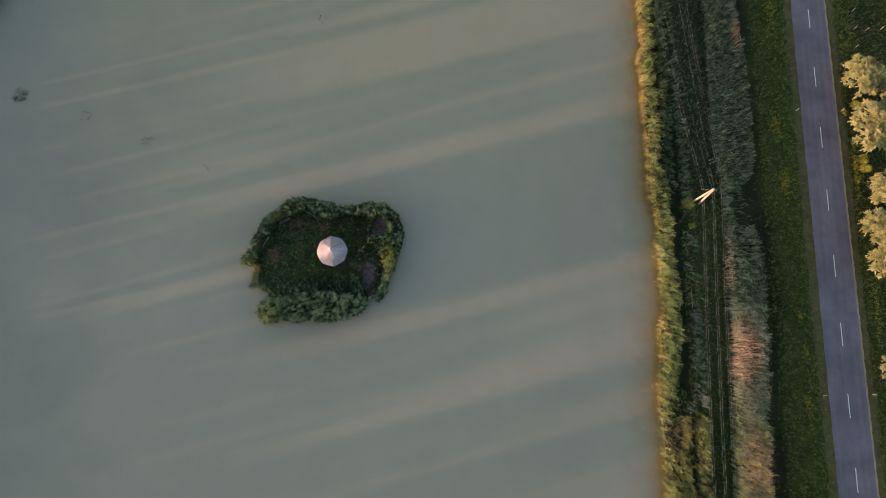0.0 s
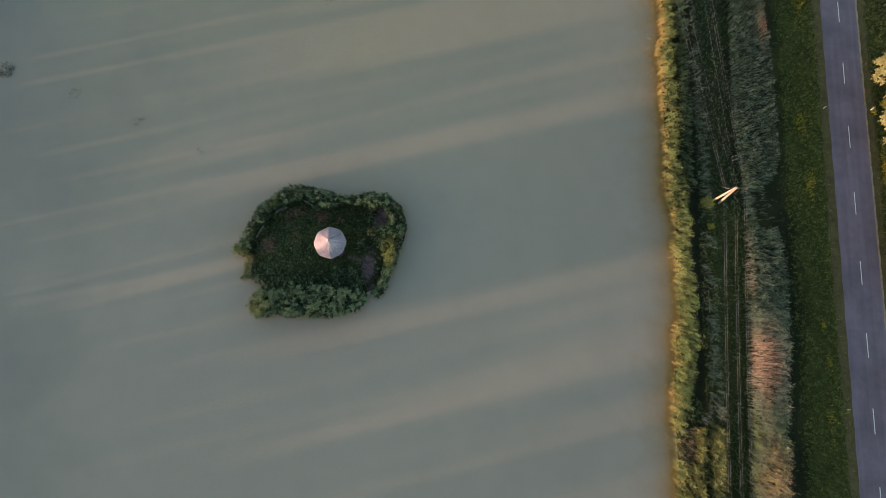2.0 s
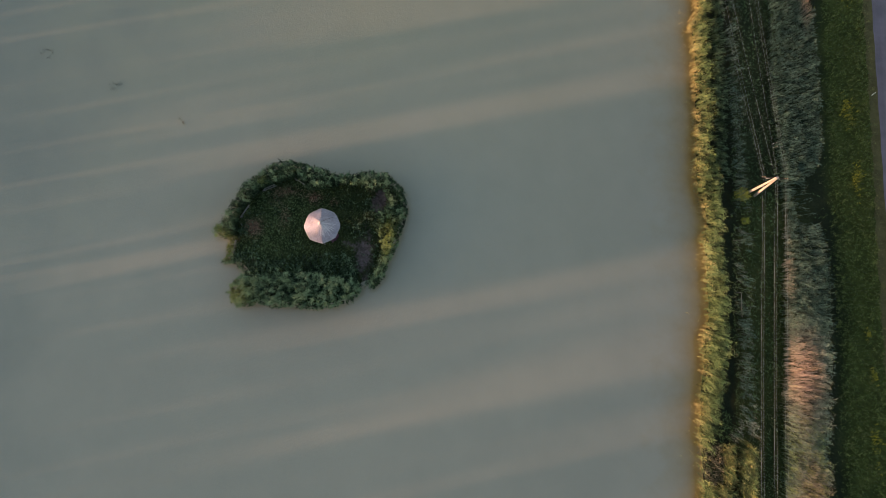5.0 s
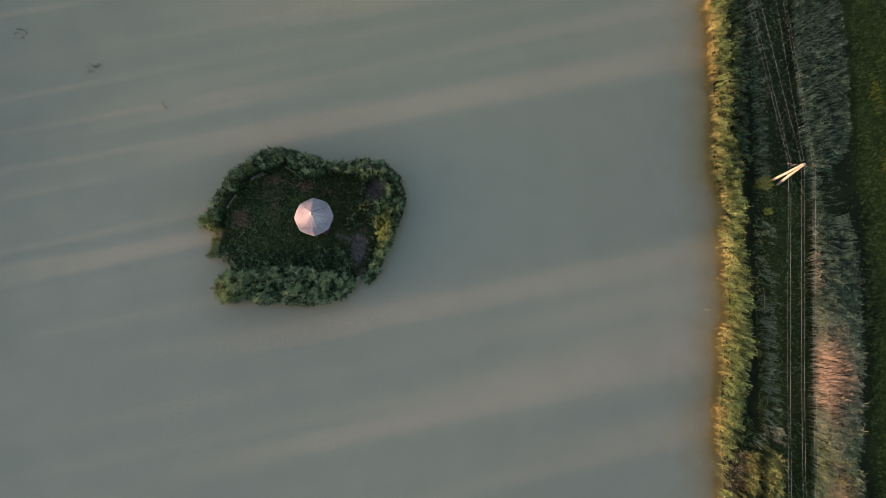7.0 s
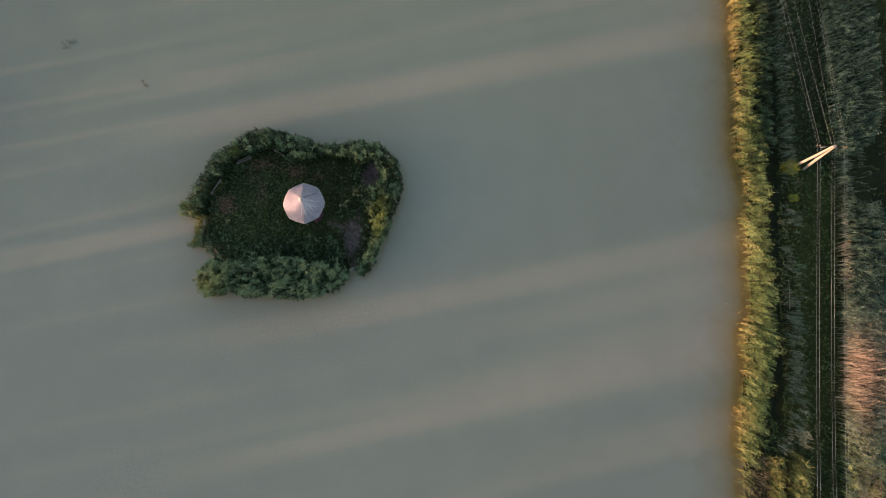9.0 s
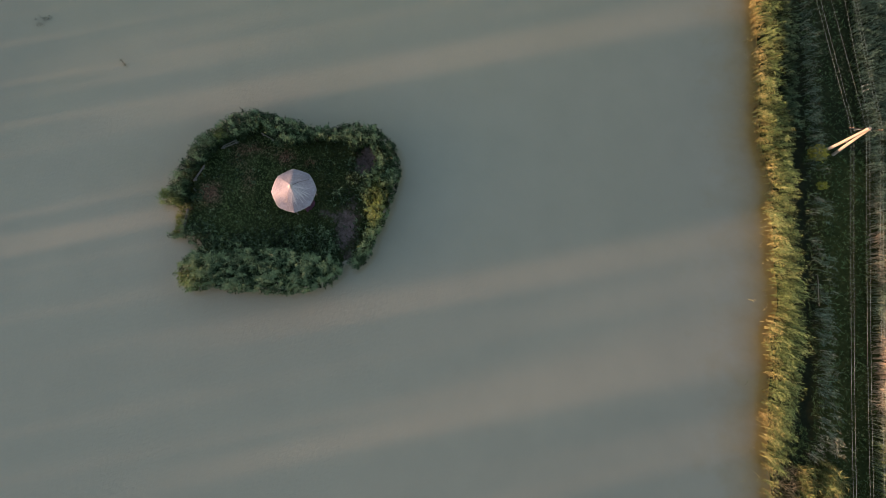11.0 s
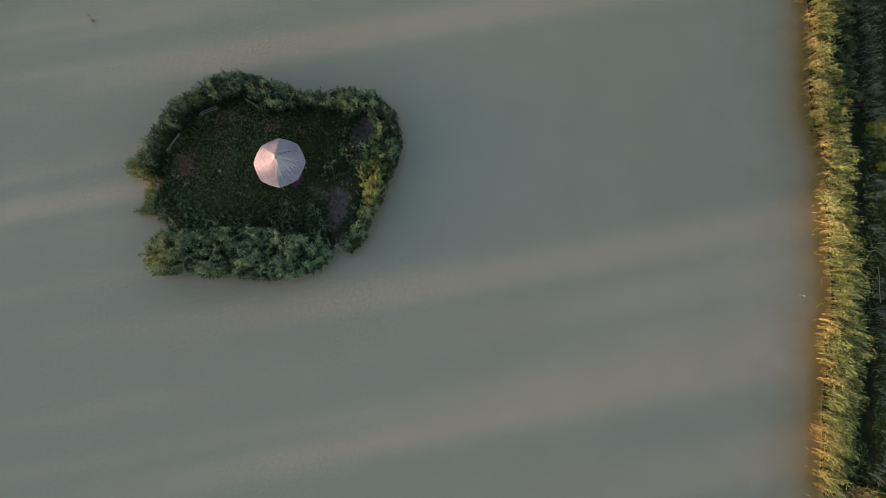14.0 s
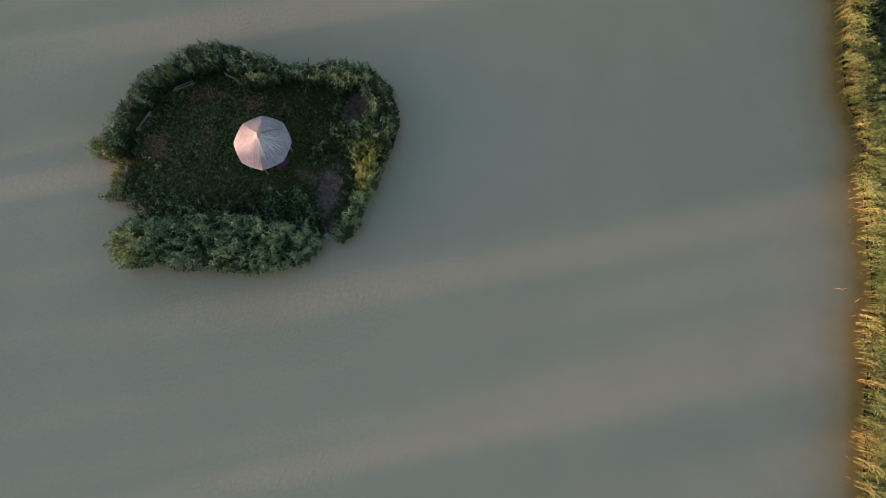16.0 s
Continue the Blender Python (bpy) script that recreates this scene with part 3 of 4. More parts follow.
tagged(plants("ditch_reeds", x, y, ground_height(x, y), rng.uniform(1.0, 1.9, len(x)) * np.interp(y, [6, 12], [1.25, 1.0]), 11, 0.55, 0.036, dry, REED, lean=(0.16, -0.2), fan=(0.15, 0.7), droop=1.1, low=0.35, tone=np.clip(np.interp(y, [40, 52], [0.7, 0.58]) + rng.normal(0, 0.2, len(x)), 0, 1)), "sparse shaded reeds growing along the ditch", "reeds", kind="stuff")

# the unlit back row of the shore belt, its shade put into the dark island leaf colour
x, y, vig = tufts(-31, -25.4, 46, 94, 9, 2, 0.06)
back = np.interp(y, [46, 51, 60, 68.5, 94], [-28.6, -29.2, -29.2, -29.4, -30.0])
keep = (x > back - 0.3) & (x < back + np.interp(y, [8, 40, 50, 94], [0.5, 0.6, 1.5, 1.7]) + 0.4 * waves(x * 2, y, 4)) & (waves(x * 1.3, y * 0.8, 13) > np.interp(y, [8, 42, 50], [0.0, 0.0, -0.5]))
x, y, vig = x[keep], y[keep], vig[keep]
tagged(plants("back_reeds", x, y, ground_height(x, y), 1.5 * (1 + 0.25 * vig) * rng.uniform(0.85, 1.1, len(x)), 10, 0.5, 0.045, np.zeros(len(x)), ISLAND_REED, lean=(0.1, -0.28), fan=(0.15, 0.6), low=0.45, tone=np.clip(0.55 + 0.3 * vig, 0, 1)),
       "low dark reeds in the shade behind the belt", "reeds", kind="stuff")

# sunlit yellow reeds in two rows south of the dead stalks
x, y, vig = tufts(-30.8, -24.6, -14, 9.5, 4.0, 5, 0.12)
keep = (np.abs(x + 27.0 - 0.03 * y) > 0.45 + 0.3 * waves(x * 2, y, 3)) & (y < 8.5 + waves(x * 2, y, 1)) & (waves(x, y, 5) > -0.6) & ~((x < -28.6) & (y > 2.5))
x, y, vig = x[keep], y[keep], vig[keep]
tagged(plants("yellow_reeds", x, y, ground_height(x, y), 2.0 * (1 + 0.2 * vig) * rng.uniform(0.85, 1.1, len(x)), 13, 0.6, 0.055, np.clip(rng.normal(0.16, 0.15, len(x)), 0, 1), SHORE_REED, lean=(0.05, -0.2), fan=(0.15, 0.6), tone=np.clip(0.45 + 0.36 * vig, 0, 1)),
       "yellow-green reeds lit low along the ditch", "reeds", kind="stuff")

# island reeds
x, y, vig = stand(-105, -75, 21, 46, 0.5, 7, 0.13)
d_out, d_lawn = gap_to(OUTER, x, y), gap_to(LAWN, x, y)
bay = blob(x, y, -101.9, 30.4, 1.3, 2.0)
keep = inside(OUTER, x, y) & (d_out > 0.04 + 0.1 * waves(x * 3, y * 3, 2)) & (blob(x, y, -80.3, 39.7, 1.0, 1.7) < 0.32) & (~inside(LAWN, x, y) | ((d_lawn < 0.3) & (rng.uniform(0, 1, len(x)) < 0.3)))
for (ax, ay), (bx, by) in BENCHES:
    s = np.clip(((x - ax) * (bx - ax) + (y - ay) * (by - ay)) / ((bx - ax) ** 2 + (by - ay) ** 2), 0, 1)
    keep &= np.hypot(x - ax - s * (bx - ax), y - ay - s * (by - ay)) > 0.35
x, y, d_out, vig, bay = x[keep], y[keep], d_out[keep], vig[keep], bay[keep]
# yellow along the western edge and corner is partly painted sunlight
dry = np.clip(0.8 * blob(x, y, -78.6, 34.0, 1.0, 3.0) + 0.7 * blob(x, y, -98.2, 41.3, 0.7, 0.6) + 0.5 * blob(x, y, -100.0, 23.6, 2.4, 1.8) + 0.9 * blob(x, y, -102.1, 31.0, 0.6, 2) + 0.55 * blob(x, y, -103.6, 33.2, 0.8, 1.6) + rng.normal(0, 0.07, len(x)) - 0.02, 0, 1)
tall = 3.2 * np.where(bay > 0.4, 0.4, 1.0) * np.interp(d_out, [0, 1.0], [0.82, 1.0]) * (1 + 0.06 * waves(x * 1.5, y * 1.5, 4) + 0.19 * vig) * rng.uniform(0.95, 1.04, len(x))
# tone drops northwards: shade of the backlit northern reeds, put into their colour
tagged(plants("island_reeds", x, y, np.full(len(x), 0.1), tall, 14, 0.48, 0.08, dry, ISLAND_REED, lean=(0.03, -0.12), fan=(0.12, 0.5), droop=1.5, low=0.3, sway=0.05, tone=np.clip(np.interp(y, [28, 36], [0.68, 0.47]) + 0.52 * vig + rng.normal(0, 0.12, len(x)), 0, 1)), "thick dark green reeds ringing the island", "reeds", kind="stuff")

# lower growth that closes the reeds towards the lawn
x, y, vig = stand(-105, -75, 21, 46, 0.34, 3, 0.1)
d_lawn = gap_to(LAWN, x, y)
keep = inside(OUTER, x, y) & (gap_to(OUTER, x, y) > 0.3) & (d_lawn < 1.1) & (blob(x, y, -101.9, 30.4, 1.3, 2.0) < 0.4) & (blob(x, y, -80.3, 39.7, 1.0, 1.7) < 0.32) & (~inside(LAWN, x, y) | (d_lawn < 0.1))
for (ax, ay), (bx, by) in BENCHES:
    s = np.clip(((x - ax) * (bx - ax) + (y - ay) * (by - ay)) / ((bx - ax) ** 2 + (by - ay) ** 2), 0, 1)
    keep &= np.hypot(x - ax - s * (bx - ax), y - ay - s * (by - ay)) > 0.3
x, y, vig = x[keep], y[keep], vig[keep]
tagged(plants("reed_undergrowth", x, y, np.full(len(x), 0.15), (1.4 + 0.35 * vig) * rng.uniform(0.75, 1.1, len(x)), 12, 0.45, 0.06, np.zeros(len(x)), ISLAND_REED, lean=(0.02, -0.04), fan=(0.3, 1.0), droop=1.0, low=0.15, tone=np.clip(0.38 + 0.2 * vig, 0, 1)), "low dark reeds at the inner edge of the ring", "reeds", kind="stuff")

# lawn of the island
x, y = scatter(-102, -79, 26, 42, 26)
keep = inside(LAWN, x, y)
x, y = x[keep], y[keep]
keep = rng.uniform(0, 1, len(x)) > bareness(x, y) * 1.5
x, y = x[keep], y[keep]
dry = np.clip(parchedness(x, y) + 0.25 * waves(x * 3, y * 3, 5) * (parchedness(x, y) > 0.15) + rng.normal(0, 0.06, len(x)) - 0.06, 0, 1)
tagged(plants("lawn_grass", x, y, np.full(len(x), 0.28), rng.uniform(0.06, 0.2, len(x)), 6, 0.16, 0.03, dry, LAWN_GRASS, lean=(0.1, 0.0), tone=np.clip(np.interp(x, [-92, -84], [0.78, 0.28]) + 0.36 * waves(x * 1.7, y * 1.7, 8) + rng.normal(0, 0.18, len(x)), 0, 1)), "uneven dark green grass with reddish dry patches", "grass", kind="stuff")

# grass of the strip and of the road banks
x, y = scatter(-29, 16, -14, 94, 7)
keep = ((x < -4.9) | (x > 4.7) | ((np.abs(x) > 3.9) & (rng.uniform(0, 1, len(x)) < 0.4))) & ~((x < -26.6) & (x > -28.4) & (y > 12)) & ((x > -11.5 + 0.6 * waves(x, y * 0.8, 9)) | (x < -19.5) | ((x > -14) & (rng.uniform(0, 1, len(x)) < 0.12)))
x, y = x[keep], y[keep]
edge = np.exp(-np.maximum(np.abs(x) - 4.5, 0) / 0.8)
dry = np.clip(0.35 * edge + 0.25 * waves(x * 0.6, y * 0.4, 2) + 0.5 * blob(x, y, 10, 81, 4, 3) + rng.normal(0, 0.1, len(x)) - 0.08, 0, 1)
for spot, where, leaf, label in (("strip_grass", x < -13, STRIP_GRASS, "short shaded dark green grass beside the ditch"), ("verge_grass", x >= -13, GRASS, "rough roadside grass, dark green with straw tints")):
    xx, yy, dd = x[where], y[where], dry[where]
    tagged(plants(spot, xx, yy, ground_height(xx, yy) - 0.02, rng.uniform(0.15, 0.5, len(xx)) * np.where((xx < -20) & (xx > -26), 0.6, 1.0), 6, 0.3, 0.045, dd, leaf, lean=(0.1, -0.04), tone=np.clip(np.where(xx < -20, np.interp(yy, [38, 50], [0.5, 0.42]), 0.45) + 0.25 * waves(xx * 0.7, yy * 0.4, 3) + rng.normal(0, 0.2, len(xx)), 0, 1)), label, "grass", kind="stuff")

# coarse herbs on the road banks
x, y, vig = tufts(-13.2, 9, -14, 94, 1.5, 4, 0.14)
keep = (((x < -5.0) & (x > -11.4 + 0.5 * waves(x, y, 2))) | (x > 5.2)) & (waves(x * 0.9, y * 0.7, 11) > -0.7)
x, y, vig = x[keep], y[keep], vig[keep]
tagged(plants("bank_herbs", x, y, ground_height(x, y), (0.5 + 0.15 * vig) * rng.uniform(0.7, 1.1, len(x)), 6, 0.24, 0.06, np.clip(rng.normal(0.06, 0.12, len(x)), 0, 1), GRASS, lean=(0.1, 0.0), tone=np.clip(0.45 + 0.2 * vig + rng.normal(0, 0.12, len(x)), 0, 1)), "coarse green herbs among the roadside grass", "herbs", kind="stuff")

# yellow weeds on the bank
centres = [(-7.4, 83.4, 0.9, 4.0), (-7.4, 48.5, 0.8, 3.0), (-7.0, 25.0, 0.5, 0.9), (-6.6, 19.2, 0.4, 1.6), (-6.8, 9.5, 0.5, 3.2), (-8.2, 60.0, 1.0, 3.0), (4.5, 63.3, 0.4, 0.9), (4.4, 11.7, 0.35, 0.5), (-4.3, 11.4, 0.25, 0.4), (5.6, 52.0, 0.5, 3.0), (6.4, 26, 0.4, 6.0)]
x = np.concatenate([rng.normal(c[0], c[2] * 0.6, int(36 * (c[2] * c[3]) ** 0.8)) for c in centres])
y = np.concatenate([rng.normal(c[1], c[3] * 0.5, int(36 * (c[2] * c[3]) ** 0.8)) for c in centres])
tagged(plants("flowering_weeds", x, y, ground_height(x, y), rng.uniform(0.35, 0.8, len(x)), 9, 0.22, 0.07, np.zeros(len(x)), FLOWERS, lean=(0.1, 0.0)), "patches of yellow flowering weeds on the road bank", "weeds", kind="stuff")


# ---- trees ----
def tree(name, height, crown_r, crown_z0, material, label, seed, clumps=70, leaves=60, leaf=0.22):
    r = np.random.default_rng(seed)
    root = thing(name, Matrix(), label, "tree")
    bm = bmesh.new()
    tube(bm, [(0, 0, -0.2), (0.08, 0.03, height * 0.3), (0.0, 0.1, height * 0.6), (0.05, 0.0, height * 0.9)], [height * 0.03, height * 0.022, height * 0.013, 0.02], 9)
    spots = []
    for k in range(9):
        a, z0 = k * 2.4 + r.uniform(-0.3, 0.3), height * r.uniform(0.22, 0.6)
        reach, up = crown_r * r.uniform(0.5, 0.85), height * r.uniform(0.12, 0.3)
        tip = (reach * math.cos(a), reach * math.sin(a), min(z0 + up, height * 0.92))
        tube(bm, [(0, 0, z0), (tip[0] * 0.5, tip[1] * 0.5, z0 + up * 0.35), tip], [height * 0.012, height * 0.007, 0.015], 6)
    part("trunk", bm, BARK, root)
    v, f, tone = [], [], []
    for k in range(clumps):
        u = r.uniform(0, 1)
        a = r.uniform(0, 2 * math.pi)
        z = crown_z0 + (height - crown_z0) * u
        reach = crown_r * min(1.0, 0.75 + 2.5 * u, 0.55 + 3.2 * (1 - u)) * (1 + 0.06 * math.sin(3 * a + seed))
        q = math.sqrt(r.uniform(0.0, 1.0))
        c = np.array([reach * q * math.cos(a), reach * q * math.sin(a), z])
        size = crown_r * r.uniform(0.16, 0.32)
        d = r.normal(0, 1, (leaves, 3))
        d /= np.linalg.norm(d, axis=1)[:, None]
        p = c + d * size * r.uniform(0.3, 1.03, leaves)[:, None] * np.array([1, 1, 0.8])
        t1 = np.cross(d, r.normal(0, 1, (leaves, 3)))
        t1 /= np.linalg.norm(t1, axis=1)[:, None] + 1e-9
        t2 = np.cross(d + 0.3 * r.normal(0, 1, (leaves, 3)), t1)
        t2 /= np.linalg.norm(t2, axis=1)[:, None] + 1e-9
        s = leaf * r.uniform(0.6, 1.3, leaves)[:, None]
        base = len(v) * leaves * 4
        v.append(np.stack([p - t1 * s * 0.5, p + t2 * s * 0.3, p + t1 * s * 0.5, p - t2 * s * 0.3], 1).reshape(-1, 3))
        f.append(base + np.arange(leaves * 4).reshape(-1, 4))
        tone.append(np.repeat(np.clip(r.normal(0.55, 0.2, leaves) + r.normal(0, 0.2), 0, 1), 4))
    v = np.concatenate(v)
    soup("crown", v, np.concatenate(f), material, root, tone=np.concatenate(tone), dry=np.full(len(v), 0.1))
    return root


silver = "silver-leaved tree with a pale cream sunlit crown"
def silver_tree(height, crown_r, seed):
    """A tree whose crown is many leafy shoots that radiate from the ends of its limbs."""
    r = np.random.default_rng(seed)
    root = tagged(thing("roadside_tree", Matrix(), silver, "tree"), group="trees beside the road")
    bm = bmesh.new()
    tube(bm, [(0, 0, -0.2), (0.08, 0.03, height * 0.25), (0.0, 0.1, height * 0.5), (0.05, 0.0, height * 0.8)], [height * 0.03, height * 0.022, height * 0.013, 0.03], 9)
    v, tone = [], []
    for k in range(74):
        a, u = 2.4 * k + r.uniform(-0.3, 0.3), (k + 0.5) / 74
        reach = crown_r * math.sqrt(u) * r.uniform(0.85, 1.0) * (1 + 0.12 * math.sin(3 * a + seed))
        tip = np.array([reach * math.cos(a), reach * math.sin(a), height * (0.42 + 0.5 * math.sqrt(max(0, 1 - u * 0.95))) + r.uniform(-0.5, 0.3)])
        start = np.array([0, 0, height * r.uniform(0.2, 0.5)])
        if k % 3 == 0:
            tube(bm, [tuple(start), tuple(start + (tip - start) * 0.5 + np.array([0, 0, 0.3])), tuple(tip)], [height * 0.012, height * 0.007, 0.015], 6)
        shade = r.normal(0, 0.12)
        for j in range(22):
            way = r.normal(0, 1, 3) + np.array([0.6 * math.cos(a) * u, 0.6 * math.sin(a) * u, 0.7])
            way /= np.linalg.norm(way)
            n = 20
            s = r.uniform(0.05, 1.0, n)[:, None] * r.uniform(0.6, 1.05)
            p = tip + way * s + r.normal(0, 0.07, (n, 3)) * (1.3 - s) - np.array([0, 0, 0.22]) * s ** 2
            t1 = way + r.normal(0, 0.6, (n, 3))
            t1 /= np.linalg.norm(t1, axis=1)[:, None]
            t2 = np.cross(t1, r.normal(0, 1, (n, 3)))
            t2 /= np.linalg.norm(t2, axis=1)[:, None]
            size = 0.23 * r.uniform(0.7, 1.3, n)[:, None]
            v.append(np.stack([p - t1 * size * 0.5, p + t2 * size * 0.3, p + t1 * size * 0.5, p - t2 * size * 0.3], 1).reshape(-1, 3))
            tone.append(np.repeat(np.clip(0.55 + shade + r.normal(0, 0.12, n), 0, 1), 4))
    part("trunk", bm, BARK, root)
    v = np.concatenate(v)
    soup("crown", v, np.arange(len(v)).reshape(-1, 4), SILVER_LEAF, root, tone=np.concatenate(tone), dry=np.full(len(v), 0.1))
    return root


first, second = silver_tree(6.3, 3.9, 3), silver_tree(5.6, 2.9, 8)
first.matrix_basis, second.matrix_basis = pose(7.2, 68.6, 0.5, 0, 0, 20), pose(8.9, 47.3, 0.5, 0, 0, 100)
for ob, at, turn, size in ((first, (7.5, 58.6), 130, 1.14), (second, (7.0, 40.6), 210, 1.0), (second, (7.3, 34.6), 330, 0.95), (second, (7.3, 16.4), 300, 0.8), (second, (12.6, 64.0), 80, 1.0), (first, (13.5, 43.0), 250, 1.0)):
    copy_thing(ob, pose(*at, 0.5, 0, 0, turn) @ Matrix.Scale(size, 4))
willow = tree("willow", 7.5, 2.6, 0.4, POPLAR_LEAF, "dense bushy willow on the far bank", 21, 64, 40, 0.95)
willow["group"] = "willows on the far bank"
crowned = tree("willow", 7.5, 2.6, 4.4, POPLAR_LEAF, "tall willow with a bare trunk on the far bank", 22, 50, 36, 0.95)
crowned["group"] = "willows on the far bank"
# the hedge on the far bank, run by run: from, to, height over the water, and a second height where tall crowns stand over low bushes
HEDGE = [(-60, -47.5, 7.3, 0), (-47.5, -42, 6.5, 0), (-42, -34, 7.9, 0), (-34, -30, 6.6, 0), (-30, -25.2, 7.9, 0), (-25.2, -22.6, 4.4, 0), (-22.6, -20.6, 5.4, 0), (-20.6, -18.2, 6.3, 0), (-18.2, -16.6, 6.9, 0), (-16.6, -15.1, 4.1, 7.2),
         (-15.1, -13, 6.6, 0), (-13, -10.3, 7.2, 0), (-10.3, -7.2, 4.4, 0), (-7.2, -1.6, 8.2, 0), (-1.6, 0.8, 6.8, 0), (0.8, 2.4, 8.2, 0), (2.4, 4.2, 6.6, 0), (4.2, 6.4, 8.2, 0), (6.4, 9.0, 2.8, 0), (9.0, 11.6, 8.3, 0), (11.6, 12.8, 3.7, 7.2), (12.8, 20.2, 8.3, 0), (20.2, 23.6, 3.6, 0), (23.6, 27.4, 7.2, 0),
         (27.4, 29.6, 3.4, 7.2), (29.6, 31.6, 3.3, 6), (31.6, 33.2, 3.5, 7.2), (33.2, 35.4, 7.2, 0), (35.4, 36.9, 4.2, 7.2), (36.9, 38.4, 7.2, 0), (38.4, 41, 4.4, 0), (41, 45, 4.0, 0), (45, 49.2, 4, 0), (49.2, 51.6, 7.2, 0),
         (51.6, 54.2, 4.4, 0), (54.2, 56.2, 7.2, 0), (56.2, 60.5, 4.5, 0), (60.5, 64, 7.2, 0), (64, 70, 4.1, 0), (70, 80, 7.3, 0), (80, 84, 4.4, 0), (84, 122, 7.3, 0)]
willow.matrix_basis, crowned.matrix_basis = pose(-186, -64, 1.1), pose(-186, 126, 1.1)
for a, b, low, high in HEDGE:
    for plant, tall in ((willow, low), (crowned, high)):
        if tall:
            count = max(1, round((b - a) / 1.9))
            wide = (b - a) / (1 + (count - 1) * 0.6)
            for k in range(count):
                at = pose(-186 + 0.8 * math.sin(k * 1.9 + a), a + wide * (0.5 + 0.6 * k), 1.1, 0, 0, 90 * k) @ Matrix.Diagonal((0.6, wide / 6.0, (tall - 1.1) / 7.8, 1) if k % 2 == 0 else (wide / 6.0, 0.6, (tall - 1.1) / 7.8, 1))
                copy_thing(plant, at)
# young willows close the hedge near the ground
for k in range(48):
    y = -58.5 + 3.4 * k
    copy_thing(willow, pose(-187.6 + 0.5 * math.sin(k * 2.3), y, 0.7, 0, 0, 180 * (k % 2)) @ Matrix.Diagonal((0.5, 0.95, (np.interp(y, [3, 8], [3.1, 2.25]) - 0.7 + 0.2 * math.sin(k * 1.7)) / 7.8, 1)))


# ---- gazebo ----
def thatch():
    k = Mat("weathered_reed_thatch", 0.85)
    strands = k.attr("strand")
    grain = k.mix(0.5, k.noise(5, 4, 0.7), k.noise(0.9, 3))
    k.colour(k.mix(k.range(strands, 0.2, 0.9), k.ramp(grain, [(0.3, (0.165, 0.148, 0.2)), (0.7, (0.275, 0.25, 0.325))]), k.ramp(grain, [(0.35, (0.15, 0.133, 0.175)), (0.65, (0.36, 0.33, 0.415))])))
    faded = k.math("ADD", k.attr("bleach"), k.range(k.noise(7, 3, 0.6), 0.3, 0.7, -0.3, 0.3))
    k.colour(k.mix(k.range(faded, 0.2, 1.0, 0.0, 0.6), k.b.inputs["Base Color"].links[0].from_socket, (0.5, 0.47, 0.54)))
    return k.bump(strands, 0.3, 0.04).m


THATCH = thatch()
GX, GY = -88.25, 34.65
gazebo = thing("gazebo", pose(GX, GY, 0.3, 0, 0, 8), "round open gazebo with a pale pinkish thatched roof", "gazebo")
EAVE_R, EAVE_Z, APEX_Z = 2.68, 2.35, 4.4


def roof_panel(k):
    """One of eight thatched slopes, with a ragged eave and a thickness."""
    r = np.random.default_rng(40 + k)
    nu, nv = 26, 13
    v, f, strand, bleach = [], [], [], []
    combed = r.uniform(0, 1, nu)
    torn = r.uniform(0.3, 0.78, nu) * (r.uniform(0, 1, nu) < 0.75)   # how far the frayed pale straw reaches down
    for layer in (0, 1):
        for j in range(nv):
            s = j / (nv - 1)
            for i in range(nu):
                a = (k + i / (nu - 1)) * math.pi / 4
                flat = 0.35 + 0.65 * math.cos(math.pi / 8) / math.cos((i / (nu - 1) - 0.5) * math.pi / 4)
                ragged = 1 + (r.uniform(-0.009, 0.009) if j == nv - 1 and 0 < i < nu - 1 else 0)
                rad = (0.05 + (EAVE_R - 0.05) * s) * (flat * s + (1 - s)) * ragged
                z = APEX_Z + (EAVE_Z - APEX_Z) * (0.86 * s + 0.14 * math.sqrt(s)) - 0.11 * layer
                puff = 0.05 * math.sin(s * 5 + k) * math.sin(i / (nu - 1) * math.pi) + r.uniform(-0.012, 0.012) * (0 < i < nu - 1)
                v.append((rad * math.cos(a), rad * math.sin(a), z + puff * (1 - layer)))
                strand.append(0.45 * combed[i] + 0.55 * r.uniform(0, 1))
                facing = max(0.0, math.cos(a - radians(-40)) - 0.15)
                bleach.append(min(1.0, 1.6 * facing) * (0.08 < s < torn[i]) + 0.55 * (s > 0.95) + 0.8 * (s < 0.1))
    for layer in (0, 1):
        for j in range(nv - 1):
            for i in range(nu - 1):
                p = layer * nu * nv + j * nu + i
                q = [p, p + nu, p + nu + 1, p + 1]
                f.append(q if layer == 0 else q[::-1])
    top, under = (nv - 1) * nu, nu * nv + (nv - 1) * nu
    for i in range(nu - 1):
        f.append([top + i, under + i, under + i + 1, top + i + 1])
    return soup("roof_panel", np.array(v), np.array(f), THATCH, gazebo, strand=strand, bleach=bleach)


for k in range(8):
    roof_panel(k)
bm = bmesh.new()
tube(bm, [(0, 0, APEX_Z - 0.28), (0, 0, APEX_Z - 0.08), (0, 0, APEX_Z + 0.1), (0.01, 0, APEX_Z + 0.2)], [0.3, 0.2, 0.09, 0.03], 12)
part("roof_cap", bm, plain("straw_cap", (0.33, 0.3, 0.34), 0.85, 14), gazebo, "bound straw cap on the roof's tip")
bm = bmesh.new()
